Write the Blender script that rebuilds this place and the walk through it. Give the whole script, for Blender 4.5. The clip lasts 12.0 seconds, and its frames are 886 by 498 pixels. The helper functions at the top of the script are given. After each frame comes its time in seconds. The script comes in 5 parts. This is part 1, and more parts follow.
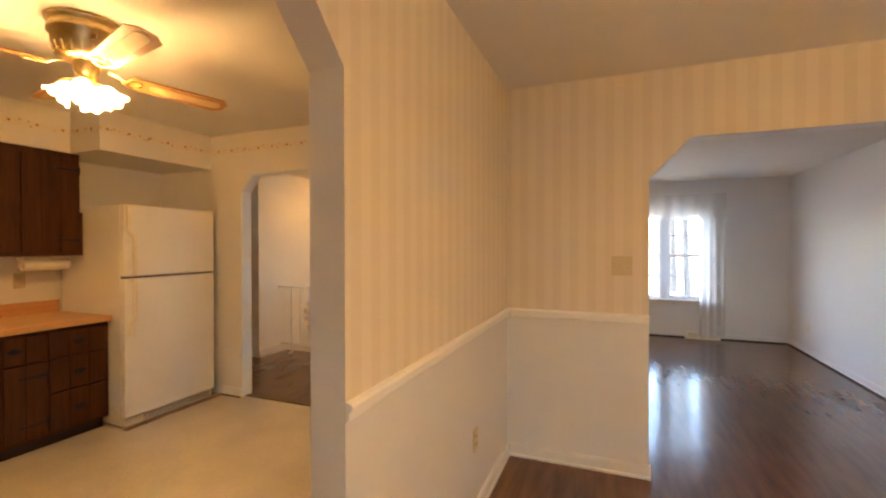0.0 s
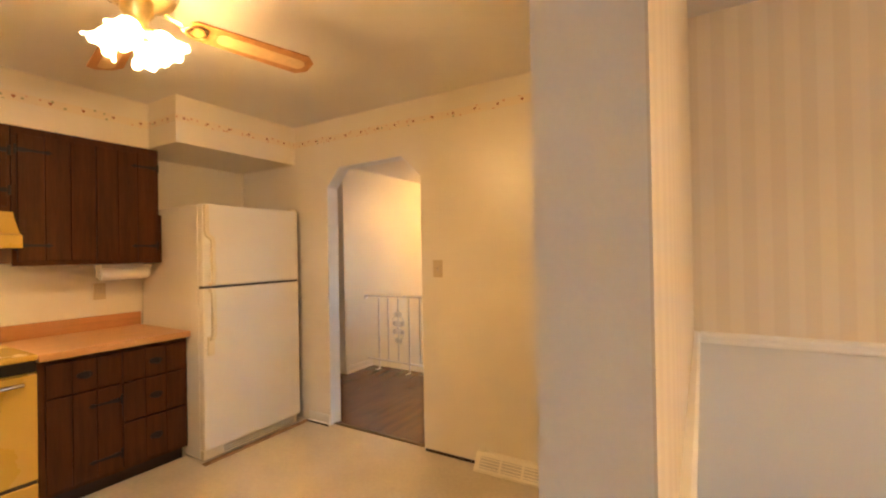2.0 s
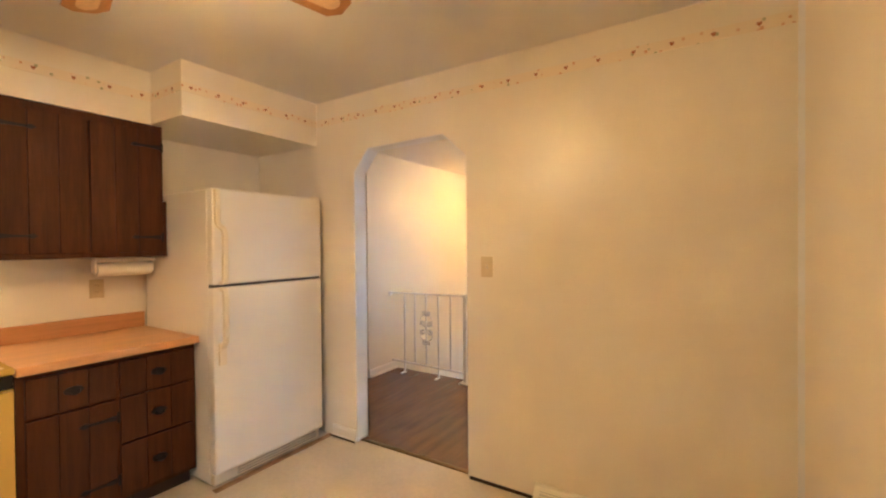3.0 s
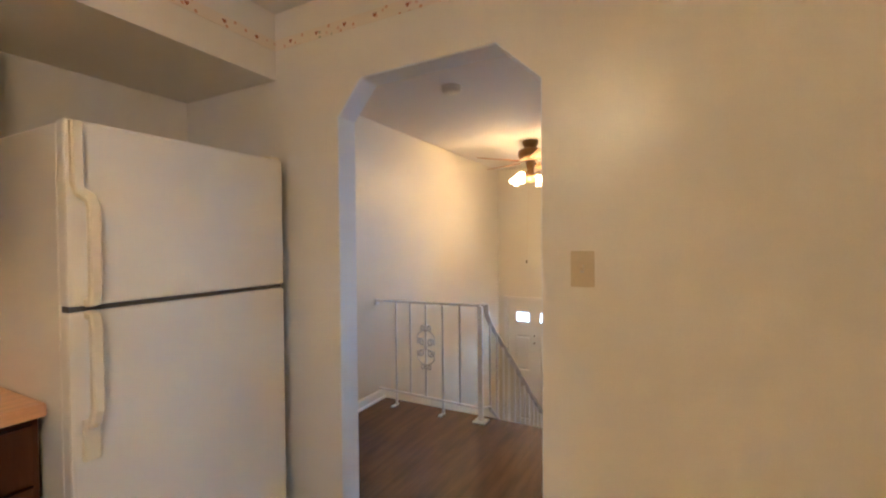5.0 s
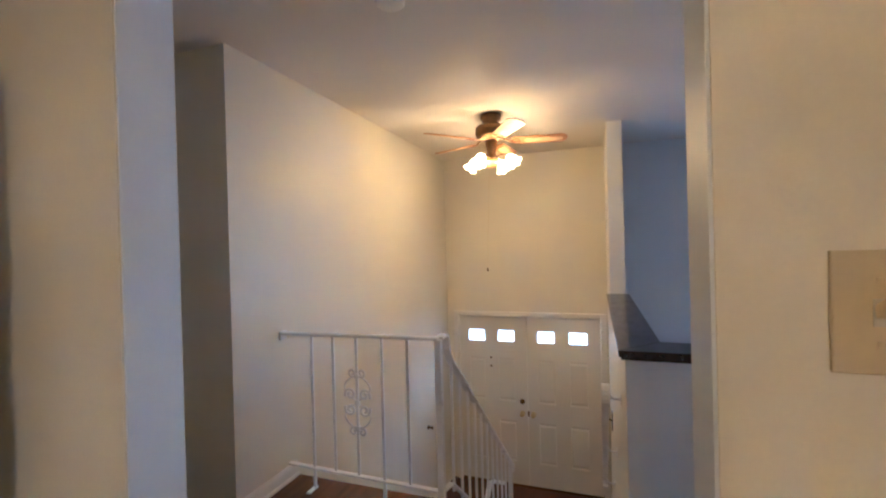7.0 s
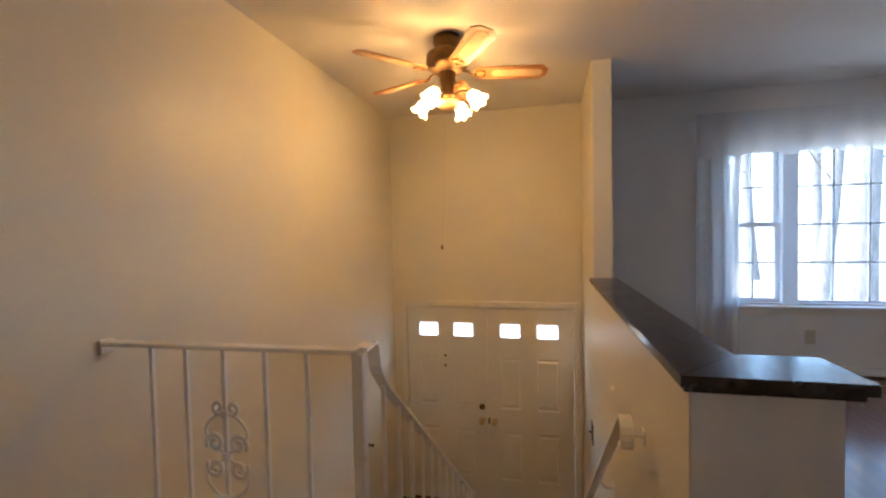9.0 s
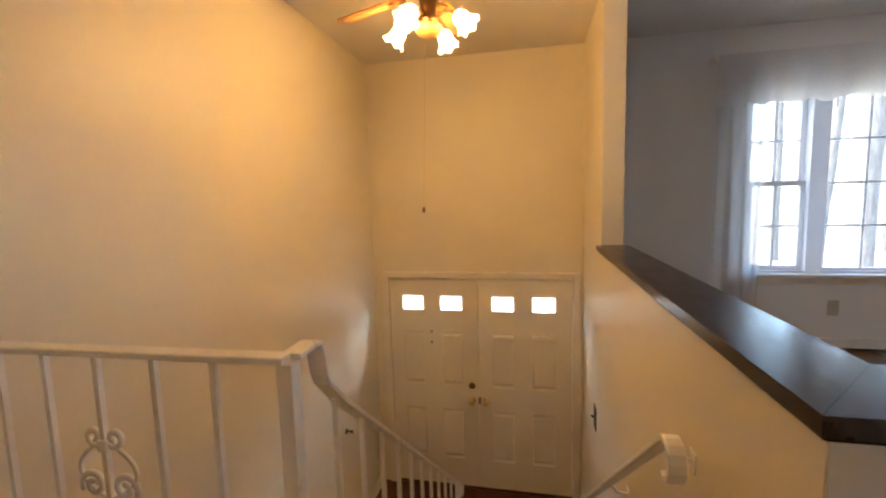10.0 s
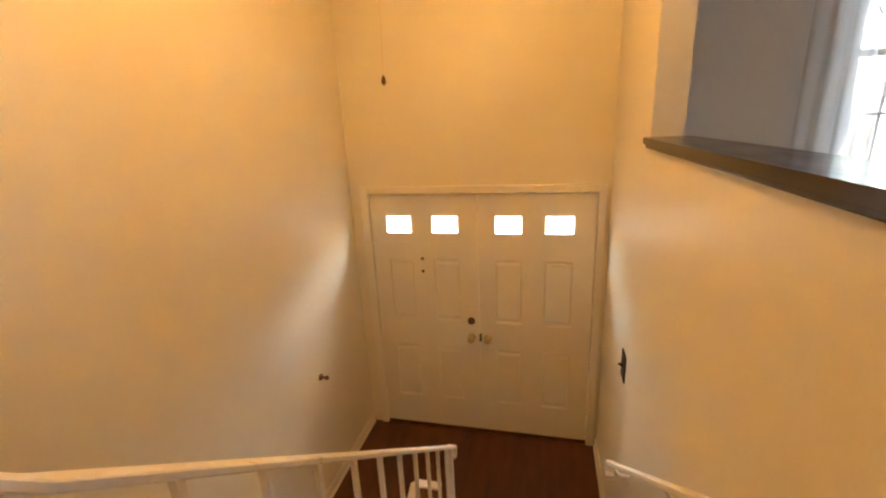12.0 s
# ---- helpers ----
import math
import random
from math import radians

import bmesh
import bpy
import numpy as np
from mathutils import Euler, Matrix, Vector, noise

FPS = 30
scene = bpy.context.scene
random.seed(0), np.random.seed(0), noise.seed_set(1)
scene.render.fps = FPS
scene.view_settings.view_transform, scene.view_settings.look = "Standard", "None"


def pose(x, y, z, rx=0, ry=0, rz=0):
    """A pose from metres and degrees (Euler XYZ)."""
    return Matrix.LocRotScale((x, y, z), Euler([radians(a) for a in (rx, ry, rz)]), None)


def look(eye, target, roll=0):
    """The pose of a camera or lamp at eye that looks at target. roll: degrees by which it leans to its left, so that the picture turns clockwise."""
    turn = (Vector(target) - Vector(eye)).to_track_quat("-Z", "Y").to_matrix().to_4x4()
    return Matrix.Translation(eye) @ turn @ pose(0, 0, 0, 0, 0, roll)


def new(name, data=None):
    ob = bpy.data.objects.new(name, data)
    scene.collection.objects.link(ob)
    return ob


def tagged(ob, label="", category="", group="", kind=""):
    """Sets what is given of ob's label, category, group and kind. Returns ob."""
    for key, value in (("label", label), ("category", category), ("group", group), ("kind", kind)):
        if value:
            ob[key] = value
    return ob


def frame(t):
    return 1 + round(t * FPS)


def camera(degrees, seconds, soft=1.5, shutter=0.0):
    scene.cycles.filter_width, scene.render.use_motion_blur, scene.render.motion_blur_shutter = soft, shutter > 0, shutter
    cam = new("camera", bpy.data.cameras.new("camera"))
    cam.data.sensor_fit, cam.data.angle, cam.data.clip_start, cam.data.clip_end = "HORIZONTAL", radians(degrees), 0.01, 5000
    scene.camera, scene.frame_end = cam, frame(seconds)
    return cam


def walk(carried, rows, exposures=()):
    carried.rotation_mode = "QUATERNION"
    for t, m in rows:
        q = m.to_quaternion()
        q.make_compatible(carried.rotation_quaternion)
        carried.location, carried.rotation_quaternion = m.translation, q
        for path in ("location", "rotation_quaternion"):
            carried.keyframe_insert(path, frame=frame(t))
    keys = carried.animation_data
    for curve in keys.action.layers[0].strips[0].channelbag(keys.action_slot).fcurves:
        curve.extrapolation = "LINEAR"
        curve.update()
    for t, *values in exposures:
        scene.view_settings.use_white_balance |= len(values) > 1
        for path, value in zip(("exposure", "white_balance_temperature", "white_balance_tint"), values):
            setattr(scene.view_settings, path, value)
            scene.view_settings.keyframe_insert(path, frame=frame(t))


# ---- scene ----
cam = camera(91.3, 12.0, soft=2.2)
PATH = [
    (0, (0.103, -0.217, 1.4), (-0.633, 1.643, 1.382), -0.1),
    (0.5, (-0.032, -0.085, 1.388), (-0.848, 1.741, 1.38), -0.7),
    (1, (-0.178, 0.039, 1.377), (-1.064, 1.832, 1.385), -1.0),
    (1.5, (-0.335, 0.167, 1.372), (-1.298, 1.919, 1.386), -1.3),
    (2, (-0.523, 0.315, 1.364), (-1.551, 2.03, 1.378), -1.0),
    (2.5, (-0.701, 0.454, 1.381), (-1.777, 2.14, 1.38), -0.7),
    (3, (-0.941, 0.587, 1.385), (-2.016, 2.273, 1.362), -0.5),
    (5, (-1.798, 1.346, 1.346), (-2.735, 3.112, 1.312), -0.5),
    (5.5, (-1.963, 1.567, 1.338), (-2.837, 3.366, 1.32), -1.1),
    (6, (-2.107, 1.814, 1.338), (-2.912, 3.644, 1.329), -1.5),
    (6.5, (-2.215, 2.068, 1.332), (-2.956, 3.926, 1.324), -1.7),
    (7, (-2.307, 2.286, 1.325), (-2.974, 4.171, 1.316), -1.5),
    (9, (-2.516, 3.134, 1.209), (-2.982, 5.078, 1.141), -1.2),
    (9.5, (-2.551, 3.349, 1.19), (-2.971, 5.3, 1.047), -1.1),
    (10, (-2.583, 3.571, 1.166), (-3.002, 5.515, 0.951), -1.6),
    (10.5, (-2.597, 3.748, 1.137), (-3.03, 5.679, 0.842), -2.3),
    (11, (-2.603, 3.942, 1.092), (-3.03, 5.855, 0.695), -2.6),
    (11.5, (-2.608, 4.13, 1.044), (-3.035, 6.022, 0.557), -2.9),
    (12, (-2.614, 4.297, 0.986), (-3.072, 6.161, 0.423), -2.8),
]
walk(cam, [(t, look(eye, target, roll)) for t, eye, target, roll in PATH], [
    (0.0, 4.25, 6900, 8), (1.0, 4.4, 7000, 8), (2.0, 4.65, 6350, 7), (2.5, 4.75, 5650, 6), (3.2, 4.75, 5200, 5), (5.0, 4.22, 4430, 3), (6.0, 3.88, 4250, 3), (7.0, 4.05, 4250, 3),
    (9.0, 3.6, 5550, 5), (10.0, 3.85, 6550, 6), (11.0, 4.0, 7300, 7), (12.0, 4.25, 8000, 7)])

# ---- world and light ----
world = bpy.data.worlds.new("world")
scene.world = world
world.use_nodes = True
wn = world.node_tree.nodes
sky = wn.new("ShaderNodeTexSky")
sky.sky_type, sky.sun_disc = "NISHITA", False
sky.sun_elevation, sky.sun_rotation = radians(52), radians(270)
sky.air_density, sky.dust_density, sky.ozone_density = 1.0, 2.0, 1.5
wn["Background"].inputs["Strength"].default_value = 0.15
world.node_tree.links.new(sky.outputs["Color"], wn["Background"].inputs["Color"])


def lamp(name, kind, m, energy, color, **more):
    data = bpy.data.lights.new(name, kind)
    data.energy, data.color = energy, color
    for key, value in more.items():
        if key == "size":
            data.shape, data.size, data.size_y = "RECTANGLE", value[0], value[1]
        elif key == "radius":
            data.shadow_soft_size = value
        elif key == "angle":
            data.angle = radians(value)
    ob = new(name, data)
    ob.matrix_world = m
    return ob


WARM = (1.0, 0.54, 0.175)
FAN_K = (-2.19, 1.06)      # kitchen fan axis
FAN_F = (-3.070, 5.65)     # foyer fan axis
lamp("sun", "SUN", look((0, 0, 20), (10, 0.6, 7.2)), 1.0, (1.0, 0.96, 0.9), angle=12)

lamp("entrance_sky", "AREA", look((-3.08, 7.78, 0.66), (-3.08, 7.26, 0.27)), 7.5, (0.80, 0.88, 1.0), size=(2.4, 0.5))

# ---- materials ----


def nodes_of(name):
    m = bpy.data.materials.new(name)
    m.use_nodes = True
    t = m.node_tree
    return m, t, t.nodes, t.links, t.nodes["Principled BSDF"]


def scaled(c, k):
    return tuple(min(1.0, v * k) for v in c) + (1.0,)


def mat(name, base, rough=0.5, metal=0.0, var=0.06, scale=3.0, stretch=(1, 1, 1), bump=0.05, bscale=80.0, rvar=0.08, coat=0.0):
    """Paint, wood, metal: two scales of colour variation, uneven gloss and fine relief."""
    m, t, n, l, b = nodes_of(name)
    co = n.new("ShaderNodeTexCoord")
    mp = n.new("ShaderNodeMapping")
    mp.inputs["Scale"].default_value = stretch
    l.new(co.outputs["Object"], mp.inputs["Vector"])
    big, fine = n.new("ShaderNodeTexNoise"), n.new("ShaderNodeTexNoise")
    big.inputs["Scale"].default_value, big.inputs["Detail"].default_value = scale, 6
    fine.inputs["Scale"].default_value, fine.inputs["Detail"].default_value = bscale, 3
    for q in (big, fine):
        l.new(mp.outputs["Vector"], q.inputs["Vector"])
    mix = n.new("ShaderNodeMix")
    mix.data_type = "FLOAT"
    mix.inputs["Factor"].default_value = 0.3
    l.new(big.outputs["Fac"], mix.inputs["A"])
    l.new(fine.outputs["Fac"], mix.inputs["B"])
    ramp = n.new("ShaderNodeValToRGB")
    ramp.color_ramp.elements[0].position, ramp.color_ramp.elements[1].position = 0.3, 0.7
    ramp.color_ramp.elements[0].color, ramp.color_ramp.elements[1].color = scaled(base, 1 - var), scaled(base, 1 + var)
    l.new(mix.outputs["Result"], ramp.inputs["Fac"])
    l.new(ramp.outputs["Color"], b.inputs["Base Color"])
    rr = n.new("ShaderNodeMapRange")
    rr.inputs["To Min"].default_value, rr.inputs["To Max"].default_value = max(0.02, rough - rvar), min(1, rough + rvar)
    l.new(big.outputs["Fac"], rr.inputs["Value"])
    l.new(rr.outputs["Result"], b.inputs["Roughness"])
    b.inputs["Metallic"].default_value = metal
    b.inputs["Coat Weight"].default_value = coat
    bp = n.new("ShaderNodeBump")
    bp.inputs["Strength"].default_value, bp.inputs["Distance"].default_value = bump, 0.004
    l.new(fine.outputs["Fac"], bp.inputs["Height"])
    l.new(bp.outputs["Normal"], b.inputs["Normal"])
    return m


def plank_floor(name, light, dark, rough, across="x", width=0.057, length=1.1, coat=0.0):
    """Narrow strip flooring: boards differ in tone, fine joints, grain along the board."""
    m, t, n, l, b = nodes_of(name)
    co = n.new("ShaderNodeTexCoord")
    mp = n.new("ShaderNodeMapping")
    if across == "x":
        mp.inputs["Rotation"].default_value = (0, 0, radians(90))
    l.new(co.outputs["Object"], mp.inputs["Vector"])
    br = n.new("ShaderNodeTexBrick")
    br.offset = 0.37
    for key, v in (("Scale", 1.0), ("Mortar Size", 0.0008), ("Mortar Smooth", 0.3), ("Brick Width", length), ("Row Height", width), ("Bias", 0.0)):
        br.inputs[key].default_value = v
    br.inputs["Color1"].default_value, br.inputs["Color2"].default_value = (0, 0, 0, 1), (1, 1, 1, 1)
    br.inputs["Mortar"].default_value = (0.3, 0.3, 0.3, 1)
    l.new(mp.outputs["Vector"], br.inputs["Vector"])
    gm = n.new("ShaderNodeMapping")
    gm.inputs["Scale"].default_value = (0.9, 6, 1)
    l.new(mp.outputs["Vector"], gm.inputs["Vector"])
    grain, blot = n.new("ShaderNodeTexNoise"), n.new("ShaderNodeTexNoise")
    grain.inputs["Scale"].default_value, grain.inputs["Detail"].default_value = 3.0, 8
    blot.inputs["Scale"].default_value, blot.inputs["Detail"].default_value = 1.3, 4
    l.new(gm.outputs["Vector"], grain.inputs["Vector"])
    l.new(co.outputs["Object"], blot.inputs["Vector"])
    a = n.new("ShaderNodeMath")
    a.operation, a.inputs[1].default_value = "MULTIPLY_ADD", 0.04
    l.new(br.outputs["Color"], a.inputs[0])
    l.new(grain.outputs["Fac"], a.inputs[2])
    c = n.new("ShaderNodeMath")
    c.operation, c.inputs[1].default_value = "MULTIPLY_ADD", 0.5
    l.new(blot.outputs["Fac"], c.inputs[0])
    l.new(a.outputs["Value"], c.inputs[2])
    ramp = n.new("ShaderNodeValToRGB")
    ramp.color_ramp.elements[0].position, ramp.color_ramp.elements[1].position = 0.5, 1.15
    ramp.color_ramp.elements[0].color, ramp.color_ramp.elements[1].color = (*dark, 1), (*light, 1)
    l.new(c.outputs["Value"], ramp.inputs["Fac"])
    gap = n.new("ShaderNodeMix")
    gap.data_type = "RGBA"
    gap.inputs["B"].default_value = (*(v * 0.92 for v in dark), 1)
    l.new(ramp.outputs["Color"], gap.inputs["A"])
    l.new(br.outputs["Fac"], gap.inputs["Factor"])
    l.new(gap.outputs["Result"], b.inputs["Base Color"])
    rr = n.new("ShaderNodeMapRange")
    rr.inputs["To Min"].default_value, rr.inputs["To Max"].default_value = rough - 0.05, rough + 0.10
    l.new(blot.outputs["Fac"], rr.inputs["Value"])
    l.new(rr.outputs["Result"], b.inputs["Roughness"])
    bp = n.new("ShaderNodeBump")
    bp.inputs["Strength"].default_value, bp.inputs["Distance"].default_value, bp.invert = 0.04, 0.001, True
    l.new(br.outputs["Fac"], bp.inputs["Height"])
    wm, wave = n.new("ShaderNodeMapping"), n.new("ShaderNodeTexNoise")
    wm.inputs["Scale"].default_value = (0.8, 5.0, 1)
    wave.inputs["Scale"].default_value, wave.inputs["Detail"].default_value = 1.6, 2
    l.new(co.outputs["Object"], wm.inputs["Vector"])
    l.new(wm.outputs["Vector"], wave.inputs["Vector"])
    cup = n.new("ShaderNodeBump")
    cup.inputs["Strength"].default_value, cup.inputs["Distance"].default_value = 0.5, 0.004
    l.new(wave.outputs["Fac"], cup.inputs["Height"])
    l.new(bp.outputs["Normal"], cup.inputs["Normal"])
    l.new(cup.outputs["Normal"], b.inputs["Normal"])
    b.inputs["Coat Weight"].default_value, b.inputs["Coat Roughness"].default_value = coat, 0.15
    b.inputs["Specular IOR Level"].default_value = 0.5 - 0.45 * coat
    l.new(cup.outputs["Normal"], b.inputs["Coat Normal"])
    return m


def striped_paper(name, axis):
    """Wallpaper with soft vertical stripes in cream and a slightly darker beige, of two widths."""
    m, t, n, l, b = nodes_of(name)
    co, sep = n.new("ShaderNodeTexCoord"), n.new("ShaderNodeSeparateXYZ")
    l.new(co.outputs["Object"], sep.inputs["Vector"])
    waves = []
    for period, phase in ((0.105, 0.0), (0.035, 0.9)):
        k = n.new("ShaderNodeMath")
        k.operation, k.inputs[1].default_value, k.inputs[2].default_value = "MULTIPLY_ADD", math.tau / period, phase
        l.new(sep.outputs[axis], k.inputs[0])
        s = n.new("ShaderNodeMath")
        s.operation = "SINE"
        l.new(k.outputs["Value"], s.inputs[0])
        waves.append(s)
    add = n.new("ShaderNodeMath")
    add.operation, add.inputs[1].default_value = "MULTIPLY_ADD", 0.45
    l.new(waves[1].outputs["Value"], add.inputs[0])
    l.new(waves[0].outputs["Value"], add.inputs[2])
    ramp = n.new("ShaderNodeValToRGB")
    e = ramp.color_ramp.elements
    e[0].position, e[1].position = 0.38, 0.62
    e[0].color, e[1].color = (0.698, 0.604, 0.464, 1), (0.736, 0.646, 0.506, 1)
    half = n.new("ShaderNodeMath")
    half.operation, half.inputs[1].default_value, half.inputs[2].default_value = "MULTIPLY_ADD", 0.33, 0.5
    l.new(add.outputs["Value"], half.inputs[0])
    l.new(half.outputs["Value"], ramp.inputs["Fac"])
    stain = n.new("ShaderNodeTexNoise")
    stain.inputs["Scale"].default_value = 2.0
    l.new(co.outputs["Object"], stain.inputs["Vector"])
    mix = n.new("ShaderNodeMix")
    mix.data_type, mix.blend_type = "RGBA", "MULTIPLY"
    mix.inputs["B"].default_value = (0.9, 0.88, 0.84, 1)
    l.new(stain.outputs["Fac"], mix.inputs["Factor"])
    l.new(ramp.outputs["Color"], mix.inputs["A"])
    l.new(mix.outputs["Result"], b.inputs["Base Color"])
    b.inputs["Roughness"].default_value = 0.62
    fine = n.new("ShaderNodeTexNoise")
    fine.inputs["Scale"].default_value = 140
    l.new(co.outputs["Object"], fine.inputs["Vector"])
    bp = n.new("ShaderNodeBump")
    bp.inputs["Strength"].default_value, bp.inputs["Distance"].default_value = 0.08, 0.002
    l.new(fine.outputs["Fac"], bp.inputs["Height"])
    l.new(bp.outputs["Normal"], b.inputs["Normal"])
    return m


def glow(name, color, strength):
    m, t, n, l, b = nodes_of(name)
    b.inputs["Base Color"].default_value = (0.9, 0.88, 0.84, 1)
    b.inputs["Roughness"].default_value = 0.35
    b.inputs["Emission Color"].default_value = (*color, 1)
    b.inputs["Emission Strength"].default_value = strength
    return m


def frosted(name, color, strength, clear):
    """Frosted glass lit by the bulb inside: glows by itself and lets part of the bulb's light straight through."""
    m = glow(name, color, strength)
    n, l = m.node_tree.nodes, m.node_tree.links
    tr, mix = n.new("ShaderNodeBsdfTransparent"), n.new("ShaderNodeMixShader")
    tr.inputs["Color"].default_value = (1.0, 0.97, 0.92, 1)
    mix.inputs["Fac"].default_value = clear
    l.new(n["Principled BSDF"].outputs["BSDF"], mix.inputs[1])
    l.new(tr.outputs["BSDF"], mix.inputs[2])
    l.new(mix.outputs["Shader"], n["Material Output"].inputs["Surface"])
    return m


def glass(name):
    m, t, n, l, b = nodes_of(name)
    b.inputs["Base Color"].default_value = (0.97, 0.99, 1.0, 1)
    b.inputs["Roughness"].default_value = 0.0
    b.inputs["Transmission Weight"].default_value = 1.0
    b.inputs["IOR"].default_value = 1.02
    return m


def sheer(name):
    """Thin white voile: part of the light passes straight, part is scattered."""
    m, t, n, l, b = nodes_of(name)
    b.inputs["Base Color"].default_value = (0.86, 0.87, 0.88, 1)
    b.inputs["Roughness"].default_value = 0.9
    tl, tr = n.new("ShaderNodeBsdfTranslucent"), n.new("ShaderNodeBsdfTransparent")
    tl.inputs["Color"].default_value = (0.85, 0.87, 0.9, 1)
    one, two = n.new("ShaderNodeMixShader"), n.new("ShaderNodeMixShader")
    one.inputs["Fac"].default_value, two.inputs["Fac"].default_value = 0.62, 0.40
    l.new(b.outputs["BSDF"], one.inputs[1])
    l.new(tl.outputs["BSDF"], one.inputs[2])
    l.new(one.outputs["Shader"], two.inputs[1])
    l.new(tr.outputs["BSDF"], two.inputs[2])
    weave = n.new("ShaderNodeTexNoise")
    weave.inputs["Scale"].default_value = 30
    rng = n.new("ShaderNodeMapRange")
    rng.inputs["To Min"].default_value, rng.inputs["To Max"].default_value = 0.12, 0.30
    l.new(weave.outputs["Fac"], rng.inputs["Value"])
    l.new(rng.outputs["Result"], two.inputs["Fac"])
    l.new(two.outputs["Shader"], n["Material Output"].inputs["Surface"])
    return m


PAINT = mat("wall_paint", (0.77, 0.73, 0.62), 0.42, var=0.035, scale=1.2, bump=0.06, bscale=160)
PAINT_K = mat("kitchen_paint", (0.77, 0.71, 0.60), 0.34, var=0.04, scale=1.1, bump=0.06, bscale=150)
# white paint with the blue of window daylight mixed into its colour
PAINT_DAYLIT = mat("daylit_white_paint", (0.785, 0.805, 0.835), 0.5, var=0.03, scale=1.0, bump=0.06, bscale=150)
CEIL = mat("ceiling_paint", (0.75, 0.72, 0.68), 0.85, var=0.05, scale=0.9, bump=0.12, bscale=220)
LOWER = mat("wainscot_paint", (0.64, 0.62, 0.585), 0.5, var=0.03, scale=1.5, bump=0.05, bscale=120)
TRIM = mat("trim_paint", (0.80, 0.77, 0.71), 0.35, var=0.03, scale=4, bump=0.04, bscale=90)
PAPER_X = striped_paper("wallpaper_x", "X")
PAPER_Y = striped_paper("wallpaper_y", "Y")
WOOD_DARK = plank_floor("oak_strip_dark", (0.145, 0.055, 0.022), (0.068, 0.026, 0.011), 0.42, coat=1.0)
WOOD_FOYER = plank_floor("foyer_boards", (0.125, 0.042, 0.018), (0.045, 0.014, 0.007), 0.34)
VINYL = mat("vinyl_floor", (0.595, 0.53, 0.425), 0.42, var=0.17, scale=2.2, bump=0.06, bscale=40, rvar=0.12)
CABINET = mat("stained_pine", (0.062, 0.0195, 0.0048), 0.6, var=0.4, scale=3.0, stretch=(9, 9, 0.7), bump=0.15, bscale=14)
CABINET.node_tree.nodes["Principled BSDF"].inputs["Specular IOR Level"].default_value = 0.2
CABINET_IN = mat("stained_pine_groove", (0.024, 0.007, 0.002), 0.7, var=0.3, scale=4)
IRON = mat("black_iron", (0.018, 0.016, 0.015), 0.5, 0.6, var=0.3, scale=20, bump=0.2, bscale=90)
BUTCHER = mat("butcher_block_laminate", (0.64, 0.35, 0.15), 0.36, var=0.22, scale=2.0, stretch=(22, 1.2, 8), bump=0.05, bscale=20)
BUTCHER_S = mat("laminate_splash", (0.52, 0.25, 0.10), 0.42, var=0.18, scale=2.0, stretch=(8, 1.2, 22), bump=0.05, bscale=20)
FRIDGE = mat("fridge_enamel", (0.76, 0.71, 0.60), 0.33, var=0.03, scale=2, bump=0.10, bscale=260)
FRIDGE_H = mat("fridge_plastic", (0.74, 0.65, 0.45), 0.4, var=0.05, scale=6)
RUBBER = mat("dark_gasket", (0.07, 0.06, 0.05), 0.7, var=0.2, scale=20)
GOLD_E = mat("harvest_gold_enamel", (0.62, 0.42, 0.085), 0.28, var=0.06, scale=3, bump=0.04, bscale=200)
CHROME = mat("chrome", (0.75, 0.72, 0.68), 0.18, 1.0, var=0.05, scale=10)
BLACKG = mat("black_glass", (0.012, 0.012, 0.012), 0.12, var=0.1, scale=5)
BRASS = mat("antique_brass", (0.60, 0.48, 0.25), 0.30, 1.0, var=0.22, scale=14, bump=0.08, bscale=60)
BRASS_D = mat("dark_brass", (0.16, 0.10, 0.045), 0.42, 1.0, var=0.35, scale=14, bump=0.08, bscale=60)
BLADE = mat("oak_blade", (0.42, 0.19, 0.055), 0.38, var=0.25, scale=3, stretch=(1.5, 12, 12), bump=0.08, bscale=30)
CANE = mat("cane_inset", (0.68, 0.48, 0.24), 0.6, var=0.15, scale=40, bump=0.5, bscale=180)
SHADE = frosted("frosted_shade", (1.0, 0.58, 0.23), 1.7, 0.28)
BULB = glow("lit_bulb", (1.0, 0.58, 0.23), 44)
SHADE_F = frosted("frosted_shade_bright", (1.0, 0.52, 0.165), 2.6, 0.5)
BULB_F = glow("lit_bulb_bright", (1.0, 0.52, 0.165), 35)
# glow of the unseen pendant that is added to light the dining room
SHADE_D = glow("added_pendant_glow", (1.0, 0.57, 0.20), 6.0)
BOWL = mat("amber_glass", (0.80, 0.52, 0.20), 0.3, var=0.1, scale=20)
PLATE = mat("ivory_plate", (0.56, 0.46, 0.28), 0.4, var=0.05, scale=10)
PLATE_W = mat("grey_plate", (0.50, 0.47, 0.42), 0.45, var=0.05, scale=10)
RAILM = mat("white_iron_paint", (0.89, 0.89, 0.90), 0.30, var=0.05, scale=12, bump=0.12, bscale=70)
DOORP = mat("door_paint", (0.78, 0.75, 0.68), 0.40, var=0.04, scale=2, bump=0.06, bscale=100)
CAPW = mat("cap_walnut", (0.026, 0.012, 0.008), 0.20, var=0.3, scale=3.5, stretch=(6, 1.6, 6), bump=0.14, bscale=7, rvar=0.13)


